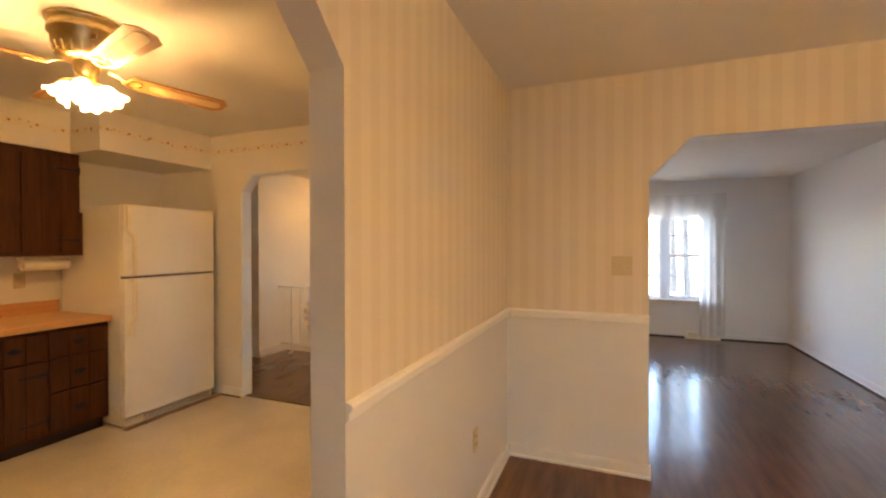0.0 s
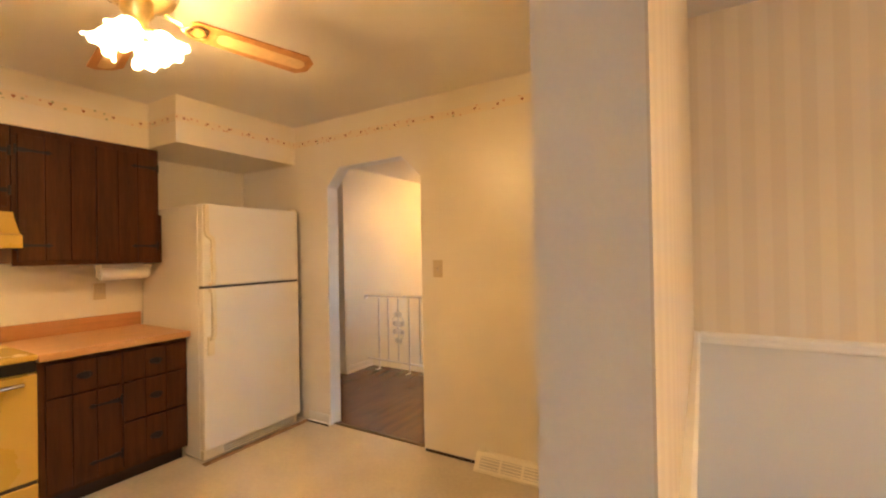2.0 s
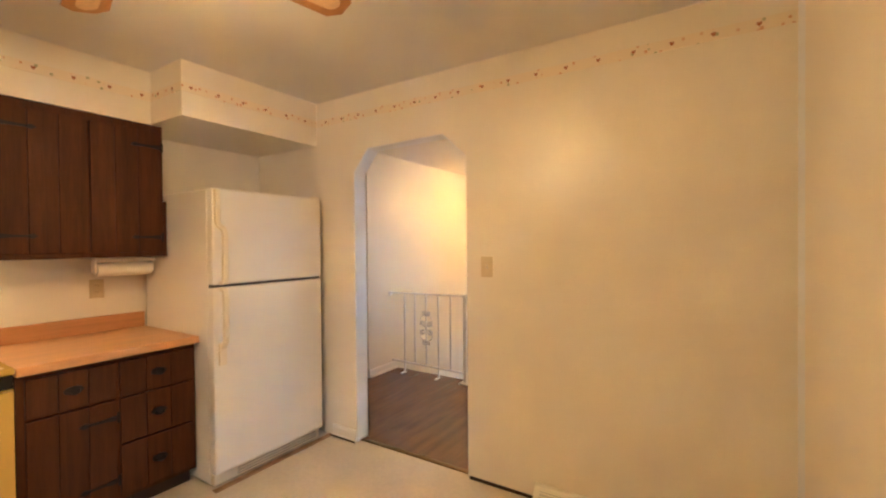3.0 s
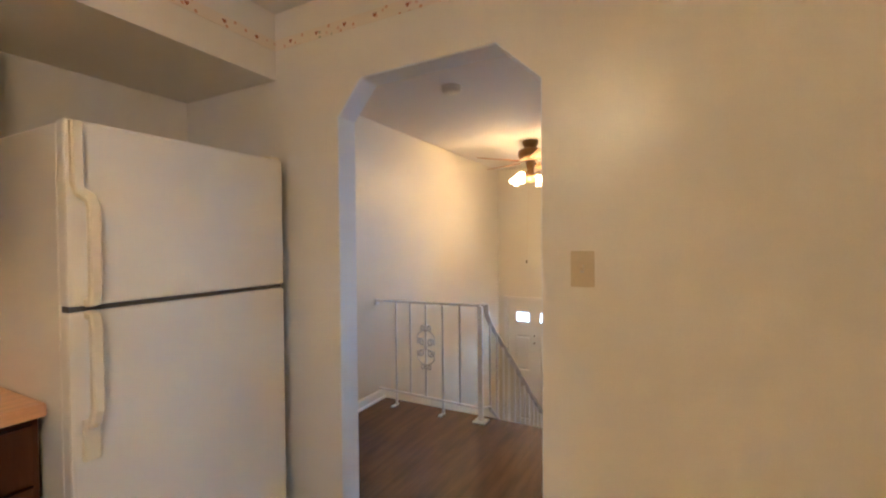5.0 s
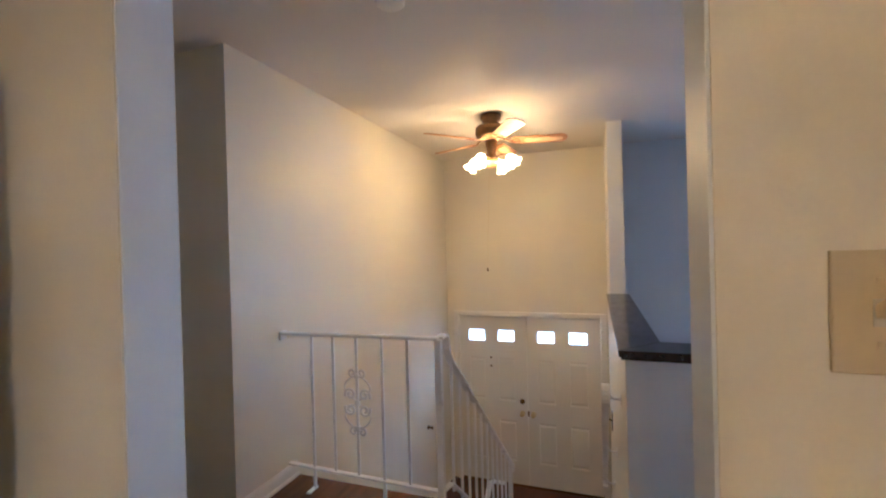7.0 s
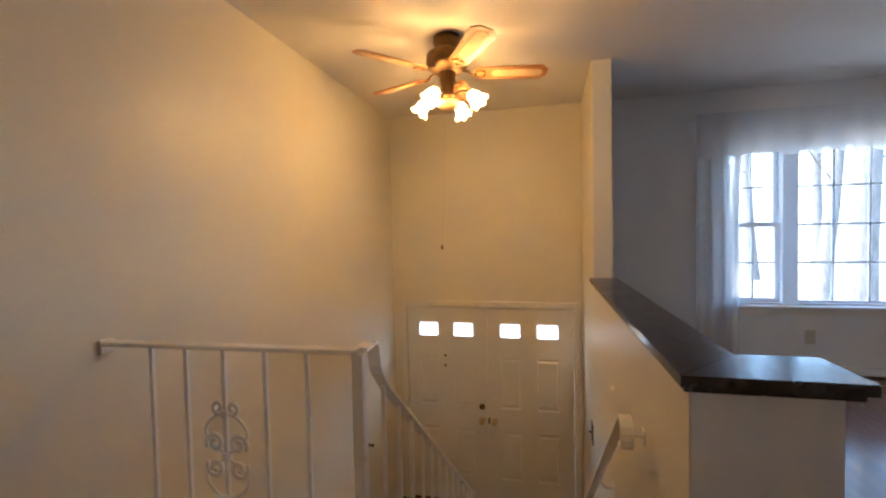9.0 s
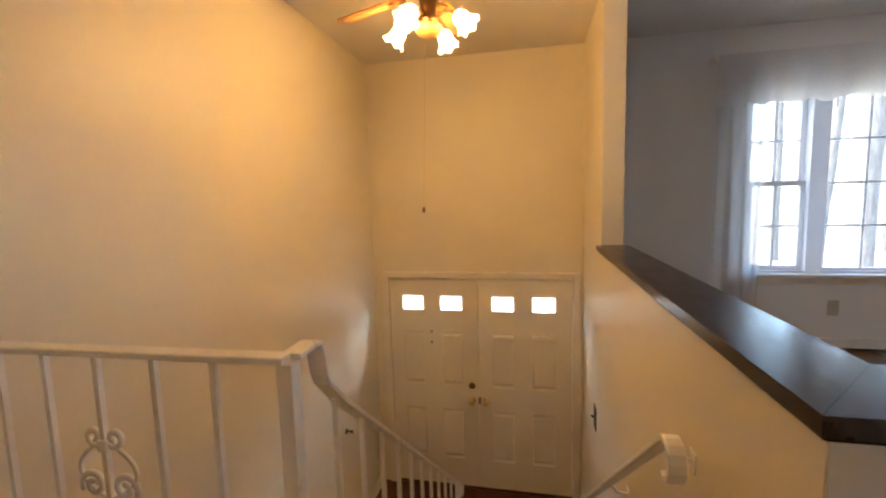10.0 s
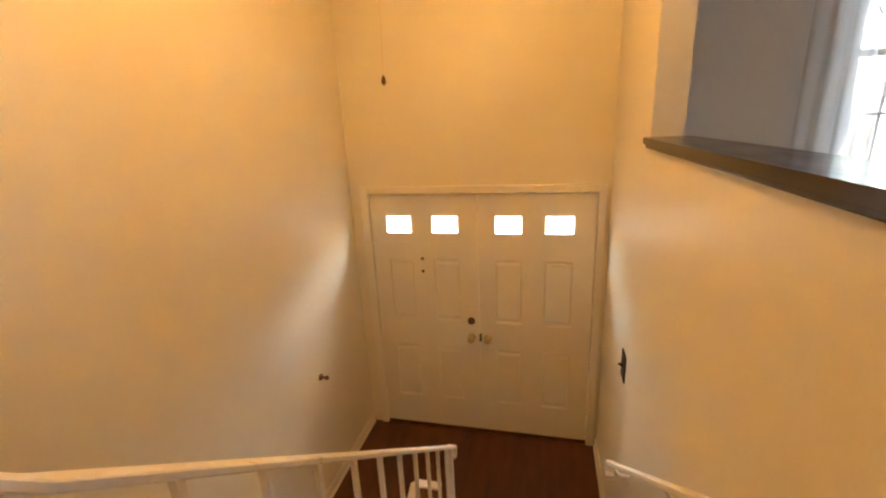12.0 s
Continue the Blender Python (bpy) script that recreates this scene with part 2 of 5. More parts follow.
def brightened_vinyl(name):
    """White plastic bars, made partly translucent so that they look brighter against the daylight."""
    m = mat(name, (0.86, 0.87, 0.88), 0.4, var=0.03, scale=5)
    n, l = m.node_tree.nodes, m.node_tree.links
    tl, mix = n.new("ShaderNodeBsdfTranslucent"), n.new("ShaderNodeMixShader")
    tl.inputs["Color"].default_value = (0.8, 0.84, 0.9, 1)
    mix.inputs["Fac"].default_value = 0.29
    l.new(n["Principled BSDF"].outputs["BSDF"], mix.inputs[1])
    l.new(tl.outputs["BSDF"], mix.inputs[2])
    l.new(mix.outputs["Shader"], n["Material Output"].inputs["Surface"])
    return m


MUNTIN = brightened_vinyl("brightened_vinyl")
VINYLW = mat("window_white", (0.82, 0.83, 0.84), 0.4, var=0.03, scale=5)
GLASS = glass("window_glass")
SHEER = sheer("sheer_voile")
WHITEP = mat("white_plastic", (0.80, 0.76, 0.68), 0.45, var=0.04, scale=8)
BARK = mat("grey_bark", (0.15, 0.14, 0.13), 0.95, var=0.4, scale=3.0, stretch=(6, 6, 1), bump=1.0, bscale=9)
GROUND = mat("leaf_litter", (0.29, 0.245, 0.19), 0.95, var=0.3, scale=0.6, bump=0.5, bscale=6)
SIDING = mat("outer_wall", (0.55, 0.53, 0.5), 0.8, var=0.1, scale=3)
PAPERT = mat("paper_roll", (0.84, 0.80, 0.72), 0.9, var=0.03, scale=20)


def border_paper():
    """Wallpaper border: cream with small rust hearts, pink buds and green leaves in a row."""
    m, t, n, l, b = nodes_of("border_paper")
    co = n.new("ShaderNodeTexCoord")
    vor = n.new("ShaderNodeTexVoronoi")
    vor.inputs["Scale"].default_value = 30
    l.new(co.outputs["Object"], vor.inputs["Vector"])
    near = n.new("ShaderNodeMath")
    near.operation, near.inputs[1].default_value = "LESS_THAN", 0.24
    l.new(vor.outputs["Distance"], near.inputs[0])
    ramp = n.new("ShaderNodeValToRGB")
    ramp.color_ramp.interpolation = "CONSTANT"
    e = ramp.color_ramp.elements
    e[0].color, e[0].position = (0.62, 0.36, 0.20, 1), 0.0
    e[1].color, e[1].position = (0.40, 0.40, 0.24, 1), 0.35
    x = e.new(0.6)
    x.color = (0.68, 0.46, 0.30, 1)
    sep = n.new("ShaderNodeSeparateColor")
    l.new(vor.outputs["Color"], sep.inputs["Color"])
    l.new(sep.outputs["Red"], ramp.inputs["Fac"])
    mix = n.new("ShaderNodeMix")
    mix.data_type = "RGBA"
    mix.inputs["A"].default_value = (0.78, 0.68, 0.52, 1)
    l.new(near.outputs["Value"], mix.inputs["Factor"])
    l.new(ramp.outputs["Color"], mix.inputs["B"])
    l.new(mix.outputs["Result"], b.inputs["Base Color"])
    b.inputs["Roughness"].default_value = 0.6
    return m


BORDER = border_paper()
HEART = mat("rust_print", (0.34, 0.11, 0.045), 0.7, var=0.1, scale=30)

# ---- mesh helpers ----


def box(bm, x0, x1, y0, y1, z0, z1, bev=0.0):
    m = Matrix.LocRotScale(((x0 + x1) / 2, (y0 + y1) / 2, (z0 + z1) / 2), None, (abs(x1 - x0), abs(y1 - y0), abs(z1 - z0)))
    made = bmesh.ops.create_cube(bm, size=1, matrix=m)["verts"]
    if bev:
        edges = list({e for v in made for e in v.link_edges})
        bmesh.ops.bevel(bm, geom=edges, offset=bev, segments=2, profile=0.6, affect="EDGES")
    return bm


def boxed(*a, bev=0.0):
    return box(bmesh.new(), *a, bev=bev)


def prism(bm, pts, axis, a0, a1):
    """A flat outline, extruded along an axis; the outline is in the other two axes, in order."""
    def at(p, a):
        return {"x": (a, p[0], p[1]), "y": (p[0], a, p[1]), "z": (p[0], p[1], a)}[axis]
    lo = [bm.verts.new(at(p, a0)) for p in pts]
    hi = [bm.verts.new(at(p, a1)) for p in pts]
    bm.faces.new(lo)
    bm.faces.new(hi[::-1])
    for i in range(len(pts)):
        j = (i + 1) % len(pts)
        bm.faces.new((lo[j], lo[i], hi[i], hi[j]))
    bmesh.ops.recalc_face_normals(bm, faces=bm.faces[:])
    return bm


def lathe(bm, profile, cx, cy, seg=20, wave=0.0, lobes=6):
    """Turns (radius, z) pairs round an upright axis; wave ruffles the outer rings."""
    rings = []
    for k, (r, z) in enumerate(profile):
        f = k / max(1, len(profile) - 1)
        ring = []
        for i in range(seg):
            a = math.tau * i / seg
            rr = r * (1 + wave * f * f * math.sin(lobes * a))
            ring.append(bm.verts.new((cx + rr * math.cos(a), cy + rr * math.sin(a), z + wave * 0.06 * f * f * math.cos(lobes * a))))
        rings.append(ring)
    for a, b in zip(rings, rings[1:]):
        for i in range(seg):
            j = (i + 1) % seg
            bm.faces.new((a[i], a[j], b[j], b[i]))
    return bm


def closed(bm):
    bmesh.ops.holes_fill(bm, edges=bm.edges[:], sides=0)
    bmesh.ops.recalc_face_normals(bm, faces=bm.faces[:])
    return bm


def sweep(bm, pts, w, h, up=(0, 0, 1), round_seg=0):
    """A bar of section w x h (or a round one of width w) along a line of points."""
    pts = [Vector(p) for p in pts]
    up = Vector(up)
    rings = []
    for i, p in enumerate(pts):
        d = (pts[min(i + 1, len(pts) - 1)] - pts[max(i - 1, 0)]).normalized()
        side = d.cross(up)
        side = side.normalized() if side.length > 1e-4 else Vector((1, 0, 0))
        top = side.cross(d).normalized()
        if round_seg:
            sec = [(math.cos(math.tau * k / round_seg) * w / 2, math.sin(math.tau * k / round_seg) * w / 2) for k in range(round_seg)]
        else:
            c = min(w, h) * 0.18
            sec = [(-w / 2 + c, -h / 2), (w / 2 - c, -h / 2), (w / 2, -h / 2 + c), (w / 2, h / 2 - c), (w / 2 - c, h / 2), (-w / 2 + c, h / 2), (-w / 2, h / 2 - c), (-w / 2, -h / 2 + c)]
        rings.append([bm.verts.new(p + side * a + top * b) for a, b in sec])
    n = len(rings[0])
    for a, b in zip(rings, rings[1:]):
        for i in range(n):
            j = (i + 1) % n
            bm.faces.new((a[i], a[j], b[j], b[i]))
    bm.faces.new(rings[0])
    bm.faces.new(rings[-1][::-1])
    bmesh.ops.recalc_face_normals(bm, faces=bm.faces[:])
    return bm


def mesh_from(bm, name, material, smooth):
    me = bpy.data.meshes.new(name)
    bm.to_mesh(me)
    bm.free()
    me.materials.append(material)
    if smooth:
        me.shade_smooth()
    return me


def thing(name, loc, label, category, group=""):
    """An Empty at the base of a thing, which its parts are put under."""
    ob = new(name)
    ob.empty_display_size = 0.1
    ob.location = loc
    return tagged(ob, label, category, group)


def base_of(ob):
    p = Vector(ob.location)
    while ob.parent:
        ob = ob.parent
        p = p + ob.location
    return p


def part(name, bm, material, parent, label="", smooth=False):
    """One mesh, drawn in the room's coordinates, under a thing or a part."""
    bmesh.ops.translate(bm, verts=bm.verts[:], vec=-base_of(parent))
    ob = new(name, mesh_from(bm, name, material, smooth))
    ob.parent = parent
    return tagged(ob, label)


def solid(name, bm, material, label, category, kind="", group="", smooth=False):
    """A thing of one mesh, or a piece of the setting."""
    return tagged(new(name, mesh_from(bm, name, material, smooth)), label, category, group, kind)


def setting(name, bm, material, label, category, smooth=False):
    return solid(name, bm, material, label, category, "structure", smooth=smooth)


# ---- large structure ----
CEIL_Z = 2.43
HALL_Z = 2.36                  # ceiling of hall, foyer and living room
FOYER_Z = -1.446
KX0, KX1 = -4.16, -0.675        # kitchen, its window-less side and the partition's kitchen face
DX0, DX1 = -0.565, 2.40        # dining room
KY = 2.808                     # kitchen's back wall
DY = 2.635                     # dining room's back wall
HY = 2.925                     # hall face of the kitchen's back wall
SX0, SX1 = -4.015, -2.205        # stairwell
FY = 7.23                      # front wall
EDGE = 4.41                    # where the upper floor ends at the stairs
# unseen south wall, set far back so less light bounces off it
SOUTH = -2.7
CH = 0.19
PE = 0.755                     # near end of the partition

# floors
setting("floor_kitchen", boxed(KX0 - 0.1, -0.63, SOUTH, 2.86, -0.2, 0), VINYL, "cream vinyl kitchen floor, slightly stained", "floor")
setting("floor_dining", prism(bmesh.new(), [(-0.63, SOUTH), (DX1 + 0.1, SOUTH), (DX1 + 0.1, FY + 0.1), (-2.1, FY + 0.1), (-2.1, EDGE), (-5.4, EDGE), (-5.4, 2.86), (-0.63, 2.86)], "z", -0.25, 0.0),
        WOOD_DARK, "dark glossy oak strip floor", "floor")
setting("threshold", boxed(-3.09, -2.19, 2.842, 2.878, 0, 0.006, bev=0.002), BRASS_D, "thin dark metal strip at the kitchen doorway", "threshold")
setting("floor_foyer", prism(bmesh.new(), [(-3.1, 6.07), (SX1 + 0.05, 6.07), (SX1 + 0.05, FY + 0.1), (SX0 - 0.05, FY + 0.1), (SX0 - 0.05, 6.00), (-3.1, 6.00)], "z", FOYER_Z - 0.2, FOYER_Z),
        WOOD_FOYER, "reddish brown wooden foyer floor", "floor")
setting("floor_basement", boxed(SX0 - 0.1, SX1 + 0.1, 2.9, FY, -2.95, -2.86), WOOD_FOYER, "dark basement floor below the stairs", "floor")

# ceilings
setting("ceiling", boxed(-5.42, DX1 + 0.2, SOUTH - 0.2, FY + 0.2, CEIL_Z, CEIL_Z + 0.15), CEIL, "white painted ceiling, slightly yellowed", "ceiling")
setting("ceiling_hall", prism(bmesh.new(), [(-5.4, HY), (KX1 + 0.12, HY), (KX1 + 0.12, DY + 0.12), (DX1, DY + 0.12), (DX1, FY), (-2.08, FY), (-2.08, 6.26), (SX1, 6.26), (SX1, FY), (SX0, FY), (SX0, 3.95), (-5.4, 3.95)], "z", HALL_Z, CEIL_Z), CEIL, "white painted ceiling, slightly yellowed", "ceiling")


def doorway(x0, x1, d0, d1, top, ch, zt=CEIL_Z, z0=0.0):
    """Outline of a wall with one opening down to the floor, its upper corners cut off."""
    return [(x0, z0), (d0, z0), (d0, top - ch), (d0 + ch, top), (d1 - ch, top), (d1, top - ch), (d1, z0), (x1, z0), (x1, zt), (x0, zt)]


setting("wall_kitchen_back", prism(bmesh.new(), [(-5.4, 0), (-3.09, 0), (-3.09, 1.895), (-2.96, 2.045), (-2.355, 2.055), (-2.19, 1.90), (-2.19, 0), (KX1, 0), (KX1, CEIL_Z), (-5.4, CEIL_Z)], "y", KY, HY), PAINT_K, "cream painted wall with a clipped-corner doorway", "wall")
# reveal skin whose bluish white carries the daylight that falls on the jambs
ARCH = [(-3.09, 0.0), (-3.09, 1.895), (-2.96, 2.045), (-2.355, 2.055), (-2.19, 1.90), (-2.19, 0.0)]
INNER = [(-3.086, 0.0), (-3.086, 1.8935), (-2.958, 2.041), (-2.3565, 2.051), (-2.194, 1.8985), (-2.194, 0.0)]
lining = bmesh.new()
for k in range(5):
    prism(lining, [ARCH[k], ARCH[k + 1], INNER[k + 1], INNER[k]], "y", KY + 0.004, HY - 0.004)
setting("doorway_lining", lining, PAINT_DAYLIT, "clipped-corner doorway reveal, white with a cool daylight tint", "trim")
setting("wall_kitchen_west", boxed(KX0 - 0.12, KX0, SOUTH, KY, 0, CEIL_Z), PAINT_K, "cream painted kitchen wall", "wall")
setting("wall_south", boxed(KX0 - 0.12, 1.5, SOUTH - 0.12, SOUTH, 0, CEIL_Z), PAINT_K, "cream painted wall", "wall")
setting("wall_south_over", boxed(1.5, DX1 + 0.12, SOUTH - 0.12, SOUTH, 2.05, CEIL_Z), PAINT_K, "cream painted wall over the added patio door", "wall")
setting("wall_south_side", boxed(2.2, DX1 + 0.12, SOUTH - 0.12, SOUTH, 0, 2.05), PAINT_K, "cream painted wall beside the added patio door", "wall")
setting("wall_partition", prism(bmesh.new(), doorway(SOUTH, DY, -0.70, PE, 2.062, CH), "x", KX1, DX0), PAINT_K, "partition between kitchen and dining room with a clipped-corner opening", "wall")
setting("wall_dining_back", prism(bmesh.new(), [(KX1, 0), (0.295, 0), (0.295, 1.795), (0.515, 2.02), (2.2, 2.02), (2.3, 1.92), (2.3, 0), (DX1, 0), (DX1, CEIL_Z), (KX1, CEIL_Z)], "y", DY, DY + 0.12),
        PAINT_DAYLIT, "wall with a wide clipped-corner opening to the living room", "wall")
setting("wall_infill", boxed(KX1, KX1 + 0.12, DY + 0.12, HY, 0, CEIL_Z), PAINT_DAYLIT, "short painted wall return", "wall")
setting("wall_east", boxed(DX1, DX1 + 0.12, SOUTH, FY, -0.2, CEIL_Z), PAINT_DAYLIT, "white painted living room wall", "wall")
# unseen closing wall, set close so more light bounces into the hall
setting("wall_hall_west", boxed(-5.4, -5.3, HY, 4.0, 0, CEIL_Z), PAINT, "unseen painted wall closing the hall, set close to bounce light", "wall")
setting("wall_hall_north", boxed(-5.4, SX0, 3.95, 4.07, 0, CEIL_Z), PAINT, "painted hallway wall", "wall")
setting("wall_stair_west", boxed(SX0 - 0.12, SX0, 4.07, FY, -2.9, CEIL_Z), PAINT, "warm white wall beside the stairwell", "wall")
bm = bmesh.new()
D0, D1, DT = -3.879, -2.282, 0.505
box(bm, SX0 - 0.12, D0 - 0.03, FY, FY + 0.16, -2.9, CEIL_Z)
box(bm, D1 + 0.03, -2.08, FY, FY + 0.16, -2.9, CEIL_Z)
box(bm, D0 - 0.03, D1 + 0.03, FY, FY + 0.16, DT + 0.03, CEIL_Z)
box(bm, D0 - 0.03, D1 + 0.03, FY, FY + 0.16, -2.9, FOYER_Z)
setting("wall_front_foyer", bm, PAINT, "warm white wall above the entrance doors", "wall")
W0, W1, WZ0, WZ1 = -1.08, 1.40, 0.57, 1.90
bm = bmesh.new()
WX, WZ = (-2.08, W0, W1, DX1 + 0.12), (-0.3, WZ0, WZ1, CEIL_Z)
for i in range(3):
    for j in range(3):
        if (i, j) != (1, 1):
            box(bm, WX[i], WX[i + 1], FY, FY + 0.16, WZ[j], WZ[j + 1])
bmesh.ops.remove_doubles(bm, verts=bm.verts[:], dist=0.0001)
setting("wall_front_living", bm, PAINT_DAYLIT, "white painted living room wall with a wide window", "wall")
bm = bmesh.new()
prism(bm, [(4.21, -2.9), (FY, -2.9), (FY, CEIL_Z), (6.26, CEIL_Z), (6.26, 0.848), (4.21, 0.848)], "x", SX1, -2.08)
setting("wall_stair_east", bm, PAINT, "half wall beside the stairs with a full-height pier", "wall")
setting("wall_half_return", boxed(-2.08, -1.905, 4.21, 4.355, 0, 0.848), PAINT_DAYLIT, "short white return of the half wall", "wall")
# thin skins repaint two wall ends bluish, as daylight tints them
setting("wall_half_end", boxed(SX1 + 0.003, -1.907, 4.206, 4.21, 0, 0.845), PAINT_DAYLIT, "end of the half wall, white with a cool daylight tint", "wall")
setting("wall_pier_end", boxed(SX1 + 0.003, -2.082, 6.2565, 6.26, 0.888, HALL_Z), PAINT_DAYLIT, "end of the full-height pier, white with a cool daylight tint", "wall")
setting("wall_well_south", boxed(SX0, SX1, 2.9, EDGE - 0.02, -2.9, -0.25), PAINT, "painted wall under the upper floor", "wall")
setting("wall_under_stairs", prism(bmesh.new(), [(EDGE, -2.9), (6.07, -2.9), (6.07, -1.62), (EDGE, -0.42)], "x", -3.10, -3.02), PAINT, "painted panel under the stairs", "wall")

# wallpaper and wainscot of the dining room
RAIL_Z = 0.978
PT = 0.003
setting("wallpaper_partition", prism(bmesh.new(), [(PE, RAIL_Z - 0.03), (DY, RAIL_Z - 0.03), (DY, CEIL_Z), (PE - CH, CEIL_Z), (PE - CH, 2.062), (PE, 2.062 - CH)], "x", DX0, DX0 + PT), PAPER_Y, "cream wallpaper with soft beige vertical stripes", "wallpaper")
setting("wallpaper_partition_over", boxed(DX0, DX0 + PT, SOUTH, PE - CH, 2.062, CEIL_Z), PAPER_Y, "striped wallpaper above the opening", "wallpaper")
setting("wallpaper_back", prism(bmesh.new(), [(DX0 + PT, RAIL_Z - 0.03), (0.295, RAIL_Z - 0.03), (0.295, 1.795), (0.515, 2.02), (2.2, 2.02), (DX1, 2.02), (DX1, CEIL_Z), (DX0 + PT, CEIL_Z)], "y", DY - PT, DY), PAPER_X, "cream wallpaper with soft beige vertical stripes", "wallpaper")
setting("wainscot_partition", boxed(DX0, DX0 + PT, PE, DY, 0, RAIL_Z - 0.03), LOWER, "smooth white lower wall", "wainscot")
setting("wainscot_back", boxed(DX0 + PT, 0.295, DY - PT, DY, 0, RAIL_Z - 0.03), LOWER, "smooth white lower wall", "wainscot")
RAILP = [(0, -0.03), (0.008, -0.03), (0.012, -0.02), (0.012, -0.005), (0.022, 0.0), (0.024, 0.012), (0.016, 0.02), (0.0, 0.022)]
setting("chair_rail_partition", prism(bmesh.new(), [(DX0 + PT + a, RAIL_Z - 0.02 + b) for a, b in RAILP], "y", PE, DY - PT), TRIM, "white moulded chair rail", "chair rail")
setting("chair_rail_back", prism(bmesh.new(), [(DY - PT - a, RAIL_Z - 0.02 + b) for a, b in RAILP], "x", DX0 + PT + 0.024, 0.295), TRIM, "white moulded chair rail", "chair rail")
BASEP = [(0, 0), (0.022, 0), (0.022, 0.012), (0.013, 0.02), (0.013, 0.065), (0.008, 0.08), (0, 0.082)]


def baseboard(name, axis, face, sign, a0, a1, z=0.0, material=TRIM):
    setting(name, prism(bmesh.new(), [(face + sign * a, z + b) for a, b in BASEP], axis, a0, a1), material, "white painted baseboard", "baseboard")


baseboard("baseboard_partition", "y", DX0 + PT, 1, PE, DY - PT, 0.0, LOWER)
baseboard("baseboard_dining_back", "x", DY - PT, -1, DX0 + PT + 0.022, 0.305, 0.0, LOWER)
baseboard("baseboard_stair_west", "y", SX0, 1, 3.95, EDGE)
baseboard("baseboard_foyer_west", "y", SX0, 1, 6.00, FY - 0.02, FOYER_Z)
baseboard("baseboard_foyer_east", "y", SX1, -1, 6.07, FY - 0.02, FOYER_Z)
baseboard("baseboard_living_front", "x", FY, -1, -2.08, DX1, 0.0, PAINT_DAYLIT)
baseboard("baseboard_living_east", "y", DX1, -1, DY + 0.12, FY - 0.022, 0.0, PAINT_DAYLIT)
baseboard("baseboard_jamb", "x", KY, -1, -3.32, -3.09)
# dark strips draw the shadow line at the foot of the living room baseboards
setting("baseboard_shadow_line", boxed(-2.08, DX1 - 0.03, FY - 0.027, FY - 0.0225, 0, 0.016), CABINET_IN, "dark strip drawn as a shadow line along the living room floor", "baseboard")
setting("baseboard_shadow_line_east", boxed(DX1 - 0.027, DX1 - 0.0225, DY + 0.12, FY - 0.03, 0, 0.016), CABINET_IN, "dark strip drawn as a shadow line along the living room floor", "baseboard")
setting("baseboard_gap_jamb", boxed(-3.33, -3.088, KY - 0.026, KY - 0.0225, 0, 0.012), CABINET_IN, "dark gap under the doorway baseboard", "baseboard")
setting("baseboard_gap", boxed(-2.18, KX1, KY - 0.006, KY, 0, 0.018), CABINET_IN, "dark gap along the kitchen floor", "baseboard")

# soffit over the cabinets and the fridge
SOF = 2.118
setting("soffit", prism(bmesh.new(), [(KX0, SOUTH), (-3.82, SOUTH), (-3.82, 1.85), (-3.465, 1.85), (-3.465, KY), (KX0, KY)], "z", SOF, CEIL_Z), PAINT_K, "cream painted soffit above cabinets and fridge", "soffit")
BZ0, BZ1 = 2.255, 2.305
setting("border_cabinets", boxed(-3.82, -3.817, SOUTH, 1.847, BZ0, BZ1), BORDER, "floral wallpaper border strip", "wallpaper border")
setting("border_step", boxed(-3.817, -3.462, 1.847, 1.85, BZ0, BZ1), BORDER, "floral wallpaper border strip", "wallpaper border")
setting("border_fridge", boxed(-3.465, -3.462, 1.85, KY - 0.003, BZ0, BZ1), BORDER, "floral wallpaper border strip", "wallpaper border")
setting("border_back", boxed(-3.465, KX1 - 0.0, KY - 0.003, KY, BZ0, BZ1), BORDER, "floral wallpaper border strip", "wallpaper border")

# stairs
RISE, RUN, NST = -FOYER_Z / 8, 0.243, 7
stairs = thing("staircase", (-2.65, EDGE, FOYER_Z), "dark brown wooden stairs down to the foyer", "stairs")
for k in range(1, NST + 1):
    y = EDGE + (k - 1) * RUN
    z = -RISE * k
    part("tread", boxed(-3.10, SX1, y - 0.0, y + RUN + 0.022, z - 0.03, z, bev=0.006), WOOD_FOYER, stairs)
for k in range(8):
    y = EDGE + k * RUN
    part("riser", boxed(-3.08, SX1, y - 0.02, y, -RISE * (k + 1), -RISE * k - (0.03 if k else 0.002)), WOOD_FOYER, stairs)
part("stringer", prism(bmesh.new(), [(EDGE, -0.03), (EDGE, -0.40), (6.07, -1.62), (6.07, FOYER_Z - 0.03), (6.00, FOYER_Z + 0.10)], "x", -3.115, -3.10), TRIM, stairs)
low = thing("staircase", (-3.56, 6.00, -2.86), "dark wooden stairs down to the basement", "stairs")
for k in range(1, 8):
    y = 6.00 - (k - 1) * RUN
    z = FOYER_Z - RISE * k
    part("tread", boxed(SX0, -3.12, y - RUN - 0.02, y, z - 0.03, z, bev=0.006), WOOD_FOYER, low)
    part("riser", boxed(SX0, -3.12, y, y + 0.02, z, z + RISE - 0.03), TRIM, low)

setting("floor_edge_strip", boxed(-3.36, -3.315, 1.93, KY, 0.0, 0.004), mat("bare_floor_edge", (0.30, 0.19, 0.10), 0.8, var=0.5, scale=9, bump=0.3, bscale=40), "brown bare strip of floor in front of the fridge", "floor strip")

